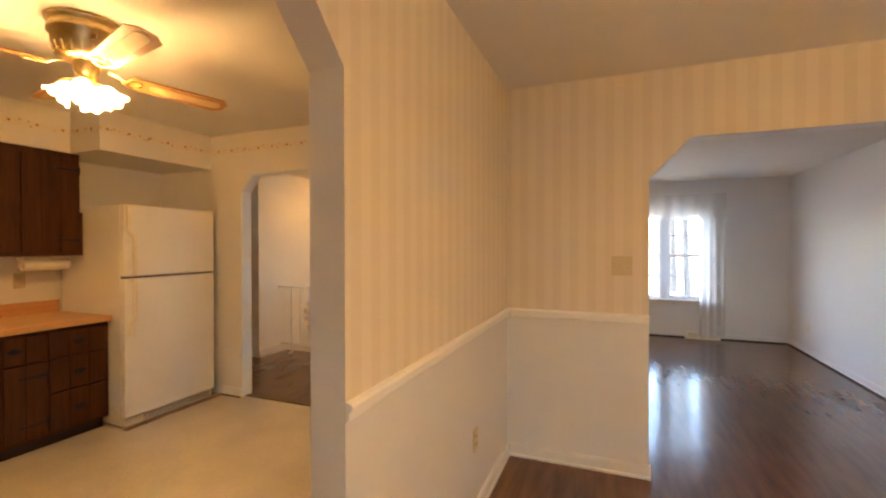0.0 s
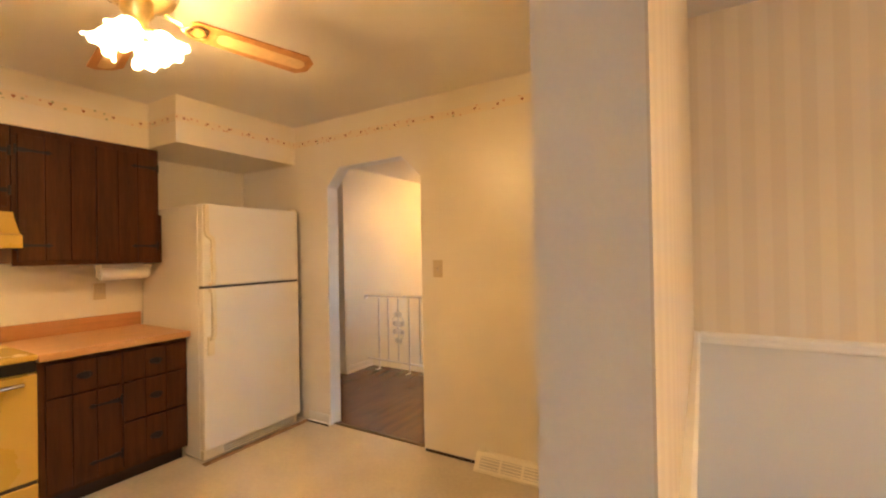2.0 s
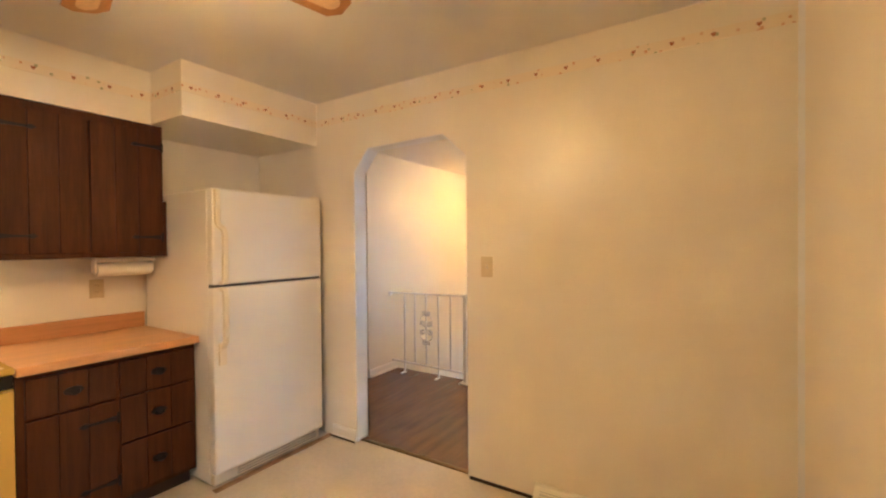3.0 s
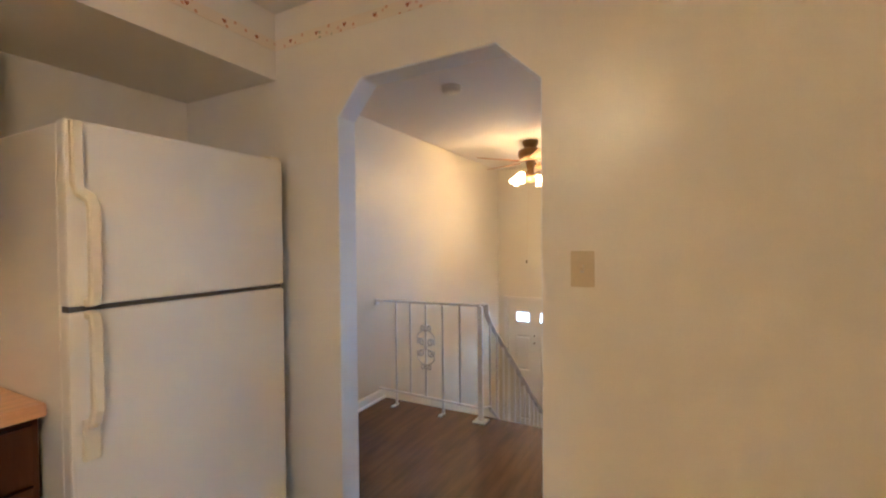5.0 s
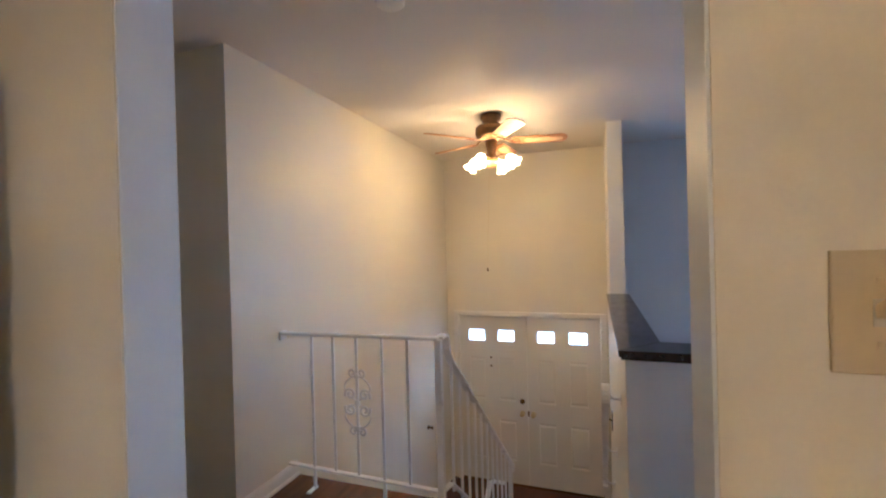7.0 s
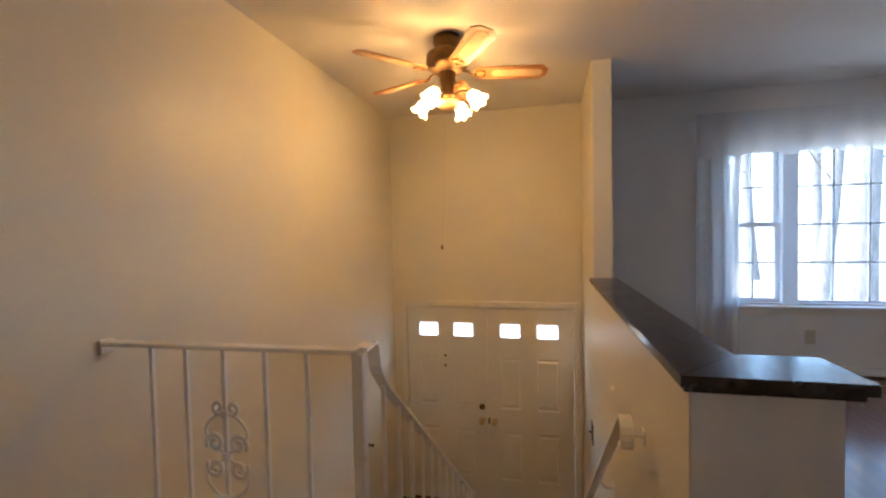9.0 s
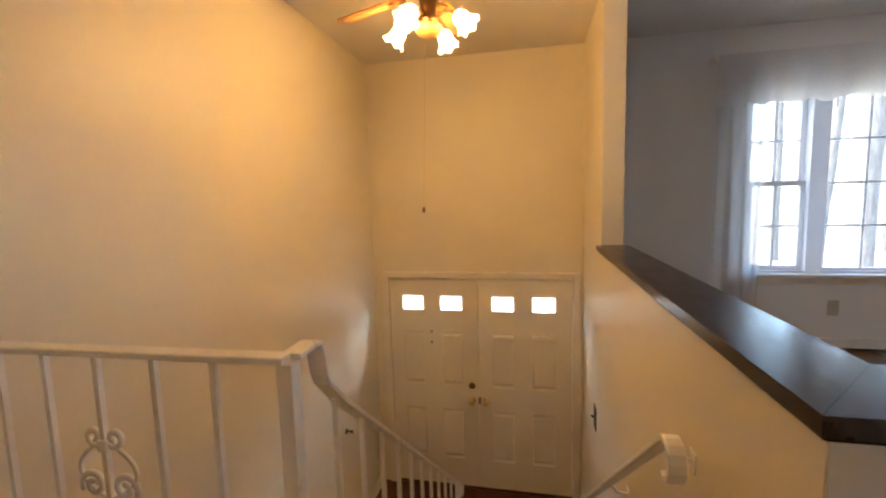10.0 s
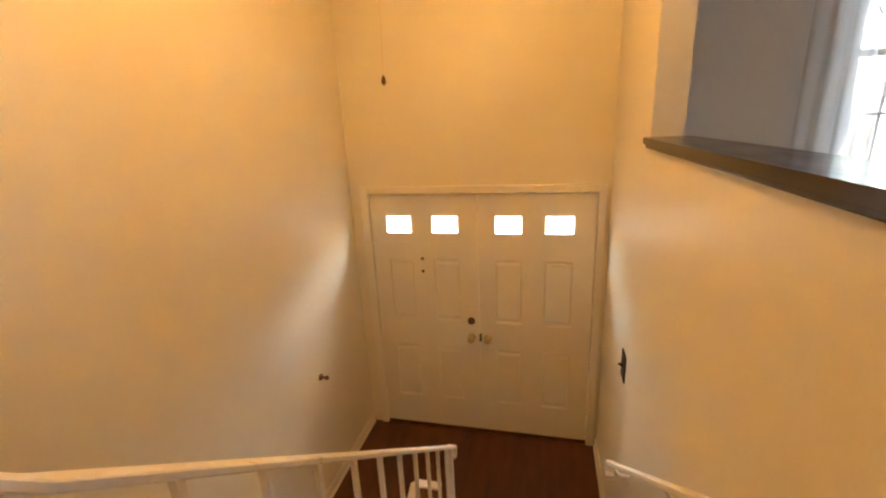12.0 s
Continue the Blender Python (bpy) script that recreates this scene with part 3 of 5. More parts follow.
# ---- entrance doors ----
doors = thing("door_1", ((D0 + D1) / 2, FY, FOYER_Z), "closed cream six-panel double entrance door with small top lights", "door")
doors["kind"] = "structure"
casing = bmesh.new()
cw = 0.055
box(casing, D0 - cw, D0, FY - 0.018, FY + 0.10, FOYER_Z, DT + cw, bev=0.006)
box(casing, D1, D1 + cw, FY - 0.018, FY + 0.10, FOYER_Z, DT + cw, bev=0.006)
box(casing, D0, D1, FY - 0.018, FY + 0.10, DT, DT + cw, bev=0.006)
part("door_frame", casing, TRIM, doors)
# unseen strips behind the leaves, added to block daylight leaking through the gaps
stop = bmesh.new()
box(stop, D0 - 0.02, D0 + 0.014, FY + 0.060, FY + 0.095, FOYER_Z, DT + 0.02)
box(stop, D1 - 0.014, D1 + 0.02, FY + 0.060, FY + 0.095, FOYER_Z, DT + 0.02)
box(stop, D0 + 0.014, D1 - 0.014, FY + 0.060, FY + 0.095, DT - 0.014, DT + 0.02)
box(stop, (D0 + D1) / 2 - 0.02, (D0 + D1) / 2 + 0.02, FY + 0.060, FY + 0.075, FOYER_Z, DT - 0.014)
part("gap_stop", stop, TRIM, doors)
part("door_sill", boxed(D0, D1, FY + 0.0, FY + 0.12, FOYER_Z, FOYER_Z + 0.023, bev=0.004), BRASS_D, doors)


def door_leaf(x0, x1, knob_x, has_lock):
    w = x1 - x0
    yf, yb = FY + 0.012, FY + 0.056
    z0, z1 = FOYER_Z + 0.022, DT - 0.003
    cols = [(x0 + 0.122, x0 + 0.308), (x0 + 0.465, x0 + 0.655)] if w > 0 else []
    rows = [(0.218, 0.344), (-0.477, 0.02), (-1.166, -0.697)]
    bm = bmesh.new()
    xs = [x0, cols[0][0], cols[0][1], cols[1][0], cols[1][1], x1]
    zs = [z0, rows[2][0], rows[2][1], rows[1][0], rows[1][1], rows[0][0], rows[0][1], z1]
    for i in range(5):
        for j in range(7):
            if i in (1, 3) and j in (1, 3, 5):
                continue
            box(bm, xs[i], xs[i + 1], yf, yb, zs[j], zs[j + 1])
    bmesh.ops.remove_doubles(bm, verts=bm.verts[:], dist=0.0001)
    leaf = part("door_leaf", bm, DOORP, doors)
    for c0, c1 in cols:
        for r0, r1 in rows[1:]:
            p = bmesh.new()
            rings = []
            for ix, iz, dy in ((0, 0, 0.0), (0.004, 0.014, 0.008), (0.008, 0.022, 0.008), (0.012, 0.042, 0.0), (0.014, 0.044, 0.0)):
                rings.append([p.verts.new(v) for v in ((c0 + ix, yf + dy, r0 + iz), (c1 - ix, yf + dy, r0 + iz), (c1 - ix, yf + dy, r1 - iz), (c0 + ix, yf + dy, r1 - iz))])
            for q, r in zip(rings, rings[1:]):
                for k in range(4):
                    p.faces.new((q[k], q[(k + 1) % 4], r[(k + 1) % 4], r[k]))
            p.faces.new(rings[-1])
            box(p, c0, c1, yf + 0.02, yb, r0, r1)
            bmesh.ops.recalc_face_normals(p, faces=p.faces[:])
            part("panel", p, DOORP, leaf)
        r0, r1 = rows[0]
        f = bmesh.new()
        t = 0.012
        box(f, c0 - t, c0, yf - 0.006, yf, r0 - t, r1 + t)
        box(f, c1, c1 + t, yf - 0.006, yf, r0 - t, r1 + t)
        box(f, c0, c1, yf - 0.006, yf, r0 - t, r0)
        box(f, c0, c1, yf - 0.006, yf, r1, r1 + t)
        part("light_frame", f, DOORP, leaf)
        g = part("pane", boxed(c0, c1, yf + 0.018, yf + 0.022, r0, r1), GLASS, leaf)
        g.visible_shadow = False
    kz = -0.60
    k = bmesh.new()
    lathe(k, [(0.030, 0.0), (0.030, 0.006), (0.013, 0.010), (0.012, 0.028), (0.024, 0.038), (0.029, 0.052), (0.022, 0.066), (0.001, 0.070)], 0, 0, 18)
    bmesh.ops.transform(k, matrix=pose(knob_x, yf, kz, 90), verts=k.verts[:])
    part("knob", k, BRASS, leaf, "round brass door knob", smooth=True)
    if has_lock:
        k = bmesh.new()
        lathe(k, [(0.029, 0.0), (0.029, 0.008), (0.022, 0.014), (0.012, 0.016), (0.001, 0.016)], 0, 0, 18)
        box(k, -0.004, 0.004, -0.014, 0.014, 0.014, 0.030)
        bmesh.ops.transform(k, matrix=pose(knob_x, yf, -0.466, 90), verts=k.verts[:])
        part("deadbolt", k, BRASS_D, leaf, "dark brass thumb-turn deadbolt", smooth=True)
        for z in (0.019, -0.079):
            k = bmesh.new()
            lathe(k, [(0.012, 0.0), (0.012, 0.004), (0.007, 0.007), (0.001, 0.006)], 0, 0, 12)
            bmesh.ops.transform(k, matrix=pose((x0 + x1) / 2 - 0.02, yf, z, 90), verts=k.verts[:])
            part("peephole", k, BRASS_D, leaf, smooth=True)
    return leaf


MID = (D0 + D1) / 2
door_leaf(D0 + 0.004, MID - 0.002, MID - 0.062, True)
door_leaf(MID + 0.002, D1 - 0.004, MID + 0.062, False)
part("strike_plate", boxed(MID - 0.004, MID + 0.014, FY + 0.006, FY + 0.013, -0.63, -0.57), BRASS_D, doors)

# ---- living room window ----
win = thing("window_1", ((W0 + W1) / 2, FY, WZ0), "white three-part window, gridded picture pane between double-hung sashes", "window")
win["kind"] = "structure"
M0, M1, M2, M3 = -0.640, -0.526, 0.760, 0.866     # mullions
GY0, GY1 = FY + 0.035, FY + 0.085
fr = bmesh.new()
for a, b in ((W0, W0 + 0.05), (M0, M1), (M2, M3), (W1 - 0.05, W1)):
    box(fr, a, b, FY - 0.004, FY + 0.13, WZ0, WZ1, bev=0.006)
part("window_frame", fr, MUNTIN, win)
fr = bmesh.new()
for a, b in ((W0 + 0.05, M0), (M1, M2), (M3, W1 - 0.05)):
    box(fr, a, b, FY + 0.002, FY + 0.13, WZ1 - 0.03, WZ1)
    box(fr, a, b, FY + 0.002, FY + 0.13, WZ0, WZ0 + 0.015)
part("head_and_foot", fr, MUNTIN, win)
part("window_sill", boxed(W0 - 0.06, W1 + 0.06, FY - 0.06, FY + 0.03, WZ0 - 0.028, WZ0 - 0.002, bev=0.006), VINYLW, win)
part("apron", boxed(W0 - 0.03, W1 + 0.03, FY - 0.014, FY - 0.002, WZ0 - 0.085, WZ0 - 0.028, bev=0.004), TRIM, win)


def sash(x0, x1, z0, z1, y, nx, nz, rail):
    s = bmesh.new()
    box(s, x0, x0 + rail, y, y + 0.03, z0, z1)
    box(s, x1 - rail, x1, y, y + 0.03, z0, z1)
    box(s, x0 + rail, x1 - rail, y, y + 0.03, z0, z0 + rail)
    box(s, x0 + rail, x1 - rail, y, y + 0.03, z1 - rail, z1)
    ob = part("sash", s, MUNTIN, win)
    a, b, c, d = x0 + rail, x1 - rail, z0 + rail, z1 - rail
    for i in range(1, nx):
        x = a + (b - a) * i / nx
        part("muntin", boxed(x - 0.008, x + 0.008, y + 0.008, y + 0.020, c, d), MUNTIN, ob)
    for j in range(1, nz):
        z = c + (d - c) * j / nz
        part("muntin", boxed(a, b, y + 0.009, y + 0.019, z - 0.008, z + 0.008), MUNTIN, ob)
    g = part("pane", boxed(a, b, y + 0.012, y + 0.016, c, d), GLASS, ob)
    g.visible_shadow = False


sash(M1 + 0.002, M2 - 0.002, WZ0 + 0.015, WZ1 - 0.03, FY + 0.045, 5, 4, 0.018)
for a, b in ((W0 + 0.05, M0), (M3, W1 - 0.05)):
    sash(a + 0.002, b - 0.002, WZ0 + 0.015, 1.25, FY + 0.035, 2, 2, 0.035)
    sash(a + 0.002, b - 0.002, 1.22, WZ1 - 0.03, FY + 0.070, 2, 2, 0.035)


# ---- sheer curtains ----
def cloth(x0, x1, z0, z1, y, folds, depth, scallop, n=90, rows=14):
    bm = bmesh.new()
    grid = []
    for j in range(rows + 1):
        f = j / rows
        row = []
        for i in range(n + 1):
            u = i / n
            ph = u * folds * math.tau
            wob = noise.noise(Vector((u * 7, f * 1.5, x0)))
            lo = z0 + scallop * (0.5 + 0.5 * math.cos(ph)) + scallop * 0.6 * wob
            z = z1 + (lo - z1) * f
            row.append(bm.verts.new((x0 + (x1 - x0) * u + 0.012 * wob * f, y + depth * (0.35 + 0.65 * f) * math.sin(ph + 1.4 * wob) + 0.01 * wob, z)))
        grid.append(row)
    for a, b in zip(grid, grid[1:]):
        for i in range(n):
            bm.faces.new((a[i], a[i + 1], b[i + 1], b[i]))
    return bm


curt = thing("curtain_set", (0.12, FY - 0.1, 0.0), "sheer white voile curtains with a ruffled valance", "curtain")
part("panel", cloth(-1.30, -0.98, 0.10, 2.14, FY - 0.095, 3.3, 0.009, 0.0), SHEER, curt, smooth=True)
part("panel", cloth(1.28, 1.60, 0.05, 2.14, FY - 0.095, 3.3, 0.009, 0.0), SHEER, curt, smooth=True)
part("valance", cloth(-1.31, 1.61, 1.775, 2.145, FY - 0.125, 15, 0.012, 0.03, 320, 8), SHEER, curt, smooth=True)
part("rod", sweep(bmesh.new(), [(-1.32, FY - 0.11, 2.125), (1.62, FY - 0.11, 2.125)], 0.014, 0.014, round_seg=8), VINYLW, curt)
for x in (-1.32, 1.62):
    part("bracket", boxed(x - 0.012, x + 0.012, FY - 0.12, FY, 2.11, 2.14), VINYLW, curt)

# ---- half wall cap ----
cap = thing("half_wall_cap", (-2.13, 4.19, 0.840), "dark walnut-stained glossy cap on the half wall, scuffed at the joint", "wall cap")
part("long_board", prism(bmesh.new(), [(-2.232, 4.175), (-2.055, 4.375), (-2.055, 6.26), (-2.232, 6.26)], "z", 0.861, 0.887), CAPW, cap)
part("short_board", prism(bmesh.new(), [(-2.232, 4.175), (-1.865, 4.175), (-1.865, 4.375), (-2.055, 4.375)], "z", 0.861, 0.8865), CAPW, cap)
mould = bmesh.new()
box(mould, -2.222, -2.066, 4.186, 6.26, 0.845, 0.861, bev=0.005)
box(mould, -2.066, -1.879, 4.186, 4.362, 0.8455, 0.861, bev=0.005)
part("moulding", mould, CAPW, cap)

# ---- stair railing ----
RX, RY = -3.062, 4.312
rail = thing("stair_railing", (RX, RY, 0.0), "white painted wrought-iron railing with a scrolled ornament", "railing")
top = [(SX0 + 0.012, RY, 0.856), (RX + 0.0, RY, 0.868)]
part("top_rail", sweep(bmesh.new(), top, 0.044, 0.015), RAILM, rail)
part("wall_bracket", boxed(SX0, SX0 + 0.014, RY - 0.025, RY + 0.025, 0.82, 0.87, bev=0.004), RAILM, rail)
part("post", boxed(RX - 0.017, RX + 0.017, RY - 0.017, RY + 0.017, 0.008, 0.862, bev=0.003), RAILM, rail)
part("base_plate", boxed(RX - 0.05, RX + 0.05, RY - 0.05, RY + 0.05, 0.0, 0.009, bev=0.003), RAILM, rail)
part("bottom_rail", sweep(bmesh.new(), [(SX0 + 0.03, RY, 0.115), (RX, RY, 0.100)], 0.030, 0.012), RAILM, rail)
BAR_X = (-3.815, -3.677, -3.532, -3.380, -3.233)
for k, x in enumerate(BAR_X):
    lo = 0.0 if k in (0, 3) else 0.108
    part("baluster", boxed(x - 0.0065, x + 0.0065, RY - 0.0065, RY + 0.0065, lo, 0.856), RAILM, rail)
    if lo == 0.0:
        part("foot", boxed(x - 0.012, x + 0.012, RY - 0.065, RY + 0.012, 0.0, 0.008, bev=0.002), RAILM, rail)


def scroll(cx, cz, sx, sz, r, turns=1.35, start=0.0):
    pts = []
    n = 22
    for i in range(n + 1):
        f = i / n
        a = start + turns * math.tau * f
        rr = r * (1 - 0.78 * f)
        pts.append((cx + sx * rr * math.cos(a), RY, cz + sz * rr * math.sin(a)))
    return pts


orn = bmesh.new()
ox, oz = BAR_X[2], 0.505
for sx in (-1, 1):
    for sz in (-1, 1):
        sweep(orn, scroll(ox + sx * 0.027, oz + sz * 0.158, sx, sz, 0.026, 1.3, math.pi), 0.013, 0.009, up=(0, 1, 0))
        sweep(orn, scroll(ox + sx * 0.044, oz + sz * 0.040, sx, sz, 0.034, 1.4, -0.5), 0.014, 0.009, up=(0, 1, 0))
        line = [(ox + sx * (0.006 + 0.072 * math.sin(math.pi * f) ** 0.8), RY, oz + sz * (0.145 - 0.135 * f)) for f in [i / 12 for i in range(13)]]
        sweep(orn, line, 0.009, 0.007, up=(0, 1, 0))
for z in (0.140, 0.0, -0.140):
    box(orn, ox - 0.013, ox + 0.013, RY - 0.011, RY + 0.011, oz + z - 0.014, oz + z + 0.014, bev=0.004)
part("ornament", orn, RAILM, rail, "cast scroll ornament", smooth=True)
# sloped run
SY0, SZ0, SY1, SZ1 = 4.52, 0.687, 6.10, -0.625
slope = [(RX, RY + 0.012, 0.868), (RX, 4.395, 0.872), (RX, 4.414, 0.867), (RX, 4.424, 0.85), (RX, 4.429, 0.82), (RX, 4.434, 0.79), (RX, 4.447, 0.763), (RX, 4.470, 0.740), (RX, SY0, SZ0), (RX, SY1 - 0.02, SZ1 + 0.017), (RX, SY1 + 0.01, SZ1 - 0.002), (RX, SY1 + 0.025, SZ1 - 0.025), (RX, SY1 + 0.015, SZ1 - 0.055), (RX, SY1 - 0.01, SZ1 - 0.06)]
part("sloped_rail", sweep(bmesh.new(), slope, 0.013, 0.044, up=(1, 0, 0)), RAILM, rail)


def slope_z(y):
    return SZ0 + (SZ1 - SZ0) * (y - SY0) / (SY1 - SY0)


part("sloped_bottom_rail", sweep(bmesh.new(), [(RX, RY, 0.10), (RX, 4.47, 0.06), (RX, SY1 - 0.04, slope_z(SY1 - 0.04) - 0.70)], 0.012, 0.030, up=(1, 0, 0)), RAILM, rail)
NB = 11
for k in range(NB):
    y = 4.50 + (5.98 - 4.50) * k / (NB - 1)
    part("baluster", boxed(RX - 0.0065, RX + 0.0065, y - 0.0065, y + 0.0065, slope_z(y) - 0.70, slope_z(y) - 0.004), RAILM, rail)
part("end_post", boxed(RX - 0.014, RX + 0.014, 6.04, 6.068, FOYER_Z, slope_z(6.05) - 0.004, bev=0.003), RAILM, rail)
lowr = thing("basement_handrail", (-3.13, 5.92, -0.70), "white painted handrail going down to the basement", "railing")
part("top_rail", sweep(bmesh.new(), [(-3.08, 5.915, -0.70), (-3.19, 5.915, -0.70), (-3.21, 5.905, -0.705), (-3.215, 5.85, -0.75), (-3.215, 4.65, -1.70)], 0.042, 0.016), RAILM, lowr)
for k in range(7):
    y = 5.85 - k * 0.15
    part("baluster", boxed(-3.2215, -3.2085, y - 0.0065, y + 0.0065, -0.75 - (5.85 - y) * 0.79 - 0.72, -0.755 - (5.85 - y) * 0.79), RAILM, lowr)

# wall handrail
hr = thing("wall_handrail", (SX1, 5.3, 0.0), "white painted handrail on the stair wall with rolled ends", "handrail")
HXR = -2.28
hpts = [(HXR, 4.595 + 0.044 * math.cos(radians(280 - 23 * k)), 0.565 + 0.044 * math.sin(radians(280 - 23 * k))) for k in range(11)] + [ (HXR, 6.14, -0.64), (HXR, 6.18, -0.665), (HXR, 6.20, -0.695), (HXR, 6.185, -0.73), (HXR, 6.155, -0.735)]
part("rail", sweep(bmesh.new(), hpts, 0.018, 0.040, up=(1, 0, 0)), RAILM, hr)
for y in (4.68, 5.40, 6.10):
    z = 0.60 - (y - 4.65) * 0.833
    part("bracket", sweep(bmesh.new(), [(SX1 + 0.0, y, z - 0.06), (HXR + 0.03, y, z - 0.055), (HXR, y, z - 0.008)], 0.012, 0.012, round_seg=8), RAILM, hr)
    part("bracket_plate", boxed(SX1 - 0.004, SX1, y - 0.02, y + 0.02, z - 0.085, z - 0.035), RAILM, hr)


# ---- ceiling fans ----
def blade_mesh(r0, r1, w0, w1, z, ang, cx, cy, pitch=-13):
    """Blade outline with a chamfered tip, a cane inset below and the iron arm."""
    m = Matrix.Translation((cx, cy, z)) @ Matrix.Rotation(radians(ang), 4, "Z") @ Matrix.Rotation(radians(pitch), 4, "X")
    b = prism(bmesh.new(), [(r0, -w0 / 2 + 0.015), (r0 + 0.02, -w0 / 2), (r1 - 0.04, -w1 / 2), (r1, -w1 / 2 + 0.035), (r1, w1 / 2 - 0.035), (r1 - 0.04, w1 / 2), (r0 + 0.02, w0 / 2), (r0, w0 / 2 - 0.015)], "z", -0.003, 0.003)
    c = bmesh.new()
    i0, i1, iw = r0 + 0.13, r1 - 0.03, 0.032
    pts = []
    for k in range(9):
        a = math.pi / 2 + math.pi * k / 8
        pts.append((i0 + iw * math.cos(a), iw * math.sin(a)))
    for k in range(9):
        a = -math.pi / 2 + math.pi * k / 8
        pts.append((i1 - iw + iw * math.cos(a), iw * math.sin(a)))
    prism(c, pts, "z", -0.0052, -0.0035)
    arm = bmesh.new()
    sweep(arm, [(0.085, 0, 0.02), (0.12, 0, 0.012), (0.15, 0, -0.008), (r0 + 0.01, 0, -0.008)], 0.022, 0.007)
    for s in (-1, 1):
        sweep(arm, [(r0 - 0.02, 0, -0.008), (r0 + 0.005, s * 0.022, -0.008), (r0 + 0.03, s * 0.036, -0.008), (r0 + 0.055, s * 0.026, -0.008), (r0 + 0.06, s * 0.006, -0.008)], 0.011, 0.005)
    for q in (b, c, arm):
        bmesh.ops.transform(q, matrix=m, verts=q.verts[:])
    return b, c, arm


def tulip(bm, m, r=0.046, h=0.088):
    p = [(0.016, 0.0), (0.028, -0.010), (0.036, -0.030), (0.037, -0.055), (r, -h + 0.012), (r * 1.18, -h)]
    q = bmesh.new()
    lathe(q, p, 0, 0, 30, wave=0.13, lobes=6)
    bmesh.ops.transform(q, matrix=m, verts=q.verts[:])
    me = bpy.data.meshes.new("tmp")
    q.to_mesh(me)
    q.free()
    bm.from_mesh(me)
    bpy.data.meshes.remove(me)
    return bm


def ceiling_fan(cx, cy, angles, r1, zb, metal, lights, light_ang, label, vents, bowl, drop, reach):
    fan = thing("ceiling_fan", (cx, cy, CEIL_Z if vents else HALL_Z), label, "ceiling fan")
    can = bmesh.new()
    if vents:
        prof = [(0.001, CEIL_Z), (0.150, CEIL_Z), (0.152, CEIL_Z - 0.012), (0.140, CEIL_Z - 0.022), (0.138, CEIL_Z - 0.04), (0.145, CEIL_Z - 0.045), (0.145, CEIL_Z - 0.062), (0.132, CEIL_Z - 0.075), (0.128, CEIL_Z - 0.12), (0.115, CEIL_Z - 0.165), (0.075, CEIL_Z - 0.175), (0.001, CEIL_Z - 0.176)]
    else:
        prof = [(0.001, HALL_Z), (0.080, HALL_Z), (0.080, HALL_Z - 0.035), (0.066, HALL_Z - 0.06), (0.066, HALL_Z - 0.075), (0.105, HALL_Z - 0.090), (0.122, HALL_Z - 0.105), (0.125, HALL_Z - 0.15), (0.116, HALL_Z - 0.175), (0.085, HALL_Z - 0.20), (0.05, HALL_Z - 0.205), (0.001, HALL_Z - 0.206)]
    part("motor_housing", lathe(can, prof, cx, cy, 36), metal, fan, smooth=True)
    if vents:
        for k in range(20):
            a = math.tau * k / 20
            s = boxed(-0.004, 0.004, -0.002, 0.002, -0.020, 0.020)
            bmesh.ops.transform(s, matrix=Matrix.Translation((cx, cy, CEIL_Z - 0.142)) @ Matrix.Rotation(a, 4, "Z") @ Matrix.Translation((0.1225, 0, 0)) @ Matrix.Rotation(radians(18), 4, "Y") @ Matrix.Rotation(radians(90), 4, "Z"), verts=s.verts[:])
            part("vent_slot", s, FRIDGE_H, fan)
    zk = zb - drop
    kit = bmesh.new()
    lathe(kit, [(0.050, zb + 0.06), (0.050, zb - 0.005), (0.036, zk), (0.034, zk - 0.03), (0.048, zk - 0.04), (0.052, zk - 0.06), (0.040, zk - 0.075), (0.020, zk - 0.085), (0.001, zk - 0.086)], cx, cy, 24)
    part("light_kit", kit, metal, fan, smooth=True)
    for a in angles:
        b, c, arm = blade_mesh(0.160, r1, 0.105, 0.135, zb, a, cx, cy)
        bl = part("blade", b, BLADE, fan)
        part("cane_inset", c, CANE, bl)
        part("blade_arm", arm, metal, fan, smooth=True)
    for k in range(lights):
        a = radians(light_ang) + math.tau * k / lights
        d = Vector((math.cos(a), math.sin(a), 0))
        hub = Vector((cx, cy, zk - 0.045))
        end = hub + d * reach + Vector((0, 0, -0.005))
        ar = sweep(bmesh.new(), [hub + d * 0.03, hub + d * reach * 0.55 + Vector((0, 0, 0.014)), hub + d * reach * 0.88 + Vector((0, 0, 0.008)), end], 0.014, 0.014, round_seg=8)
        part("light_arm", ar, metal, fan, smooth=True)
        m = Matrix.Translation(end) @ Matrix.Rotation(a, 4, "Z") @ Matrix.Rotation(radians(-42), 4, "Y")
        part("shade", tulip(bmesh.new(), m), SHADE_F if bowl else SHADE, fan, "lit frosted tulip glass shade", smooth=True)
        q = lathe(bmesh.new(), [(0.008, -0.012), (0.011, -0.02), (0.017, -0.034), (0.019, -0.046), (0.015, -0.058), (0.001, -0.064)], 0, 0, 14)
        bmesh.ops.transform(q, matrix=m, verts=q.verts[:])
        part("bulb", q, BULB_F if bowl else BULB, fan, smooth=True)
    if bowl:
        bw = bmesh.new()
        lathe(bw, [(0.001, zk - 0.13), (0.03, zk - 0.127), (0.055, zk - 0.112), (0.066, zk - 0.092), (0.062, zk - 0.078), (0.03, zk - 0.07)], cx, cy, 24)
        part("bowl", bw, BOWL, fan, "amber glass bowl", smooth=True)
    return fan


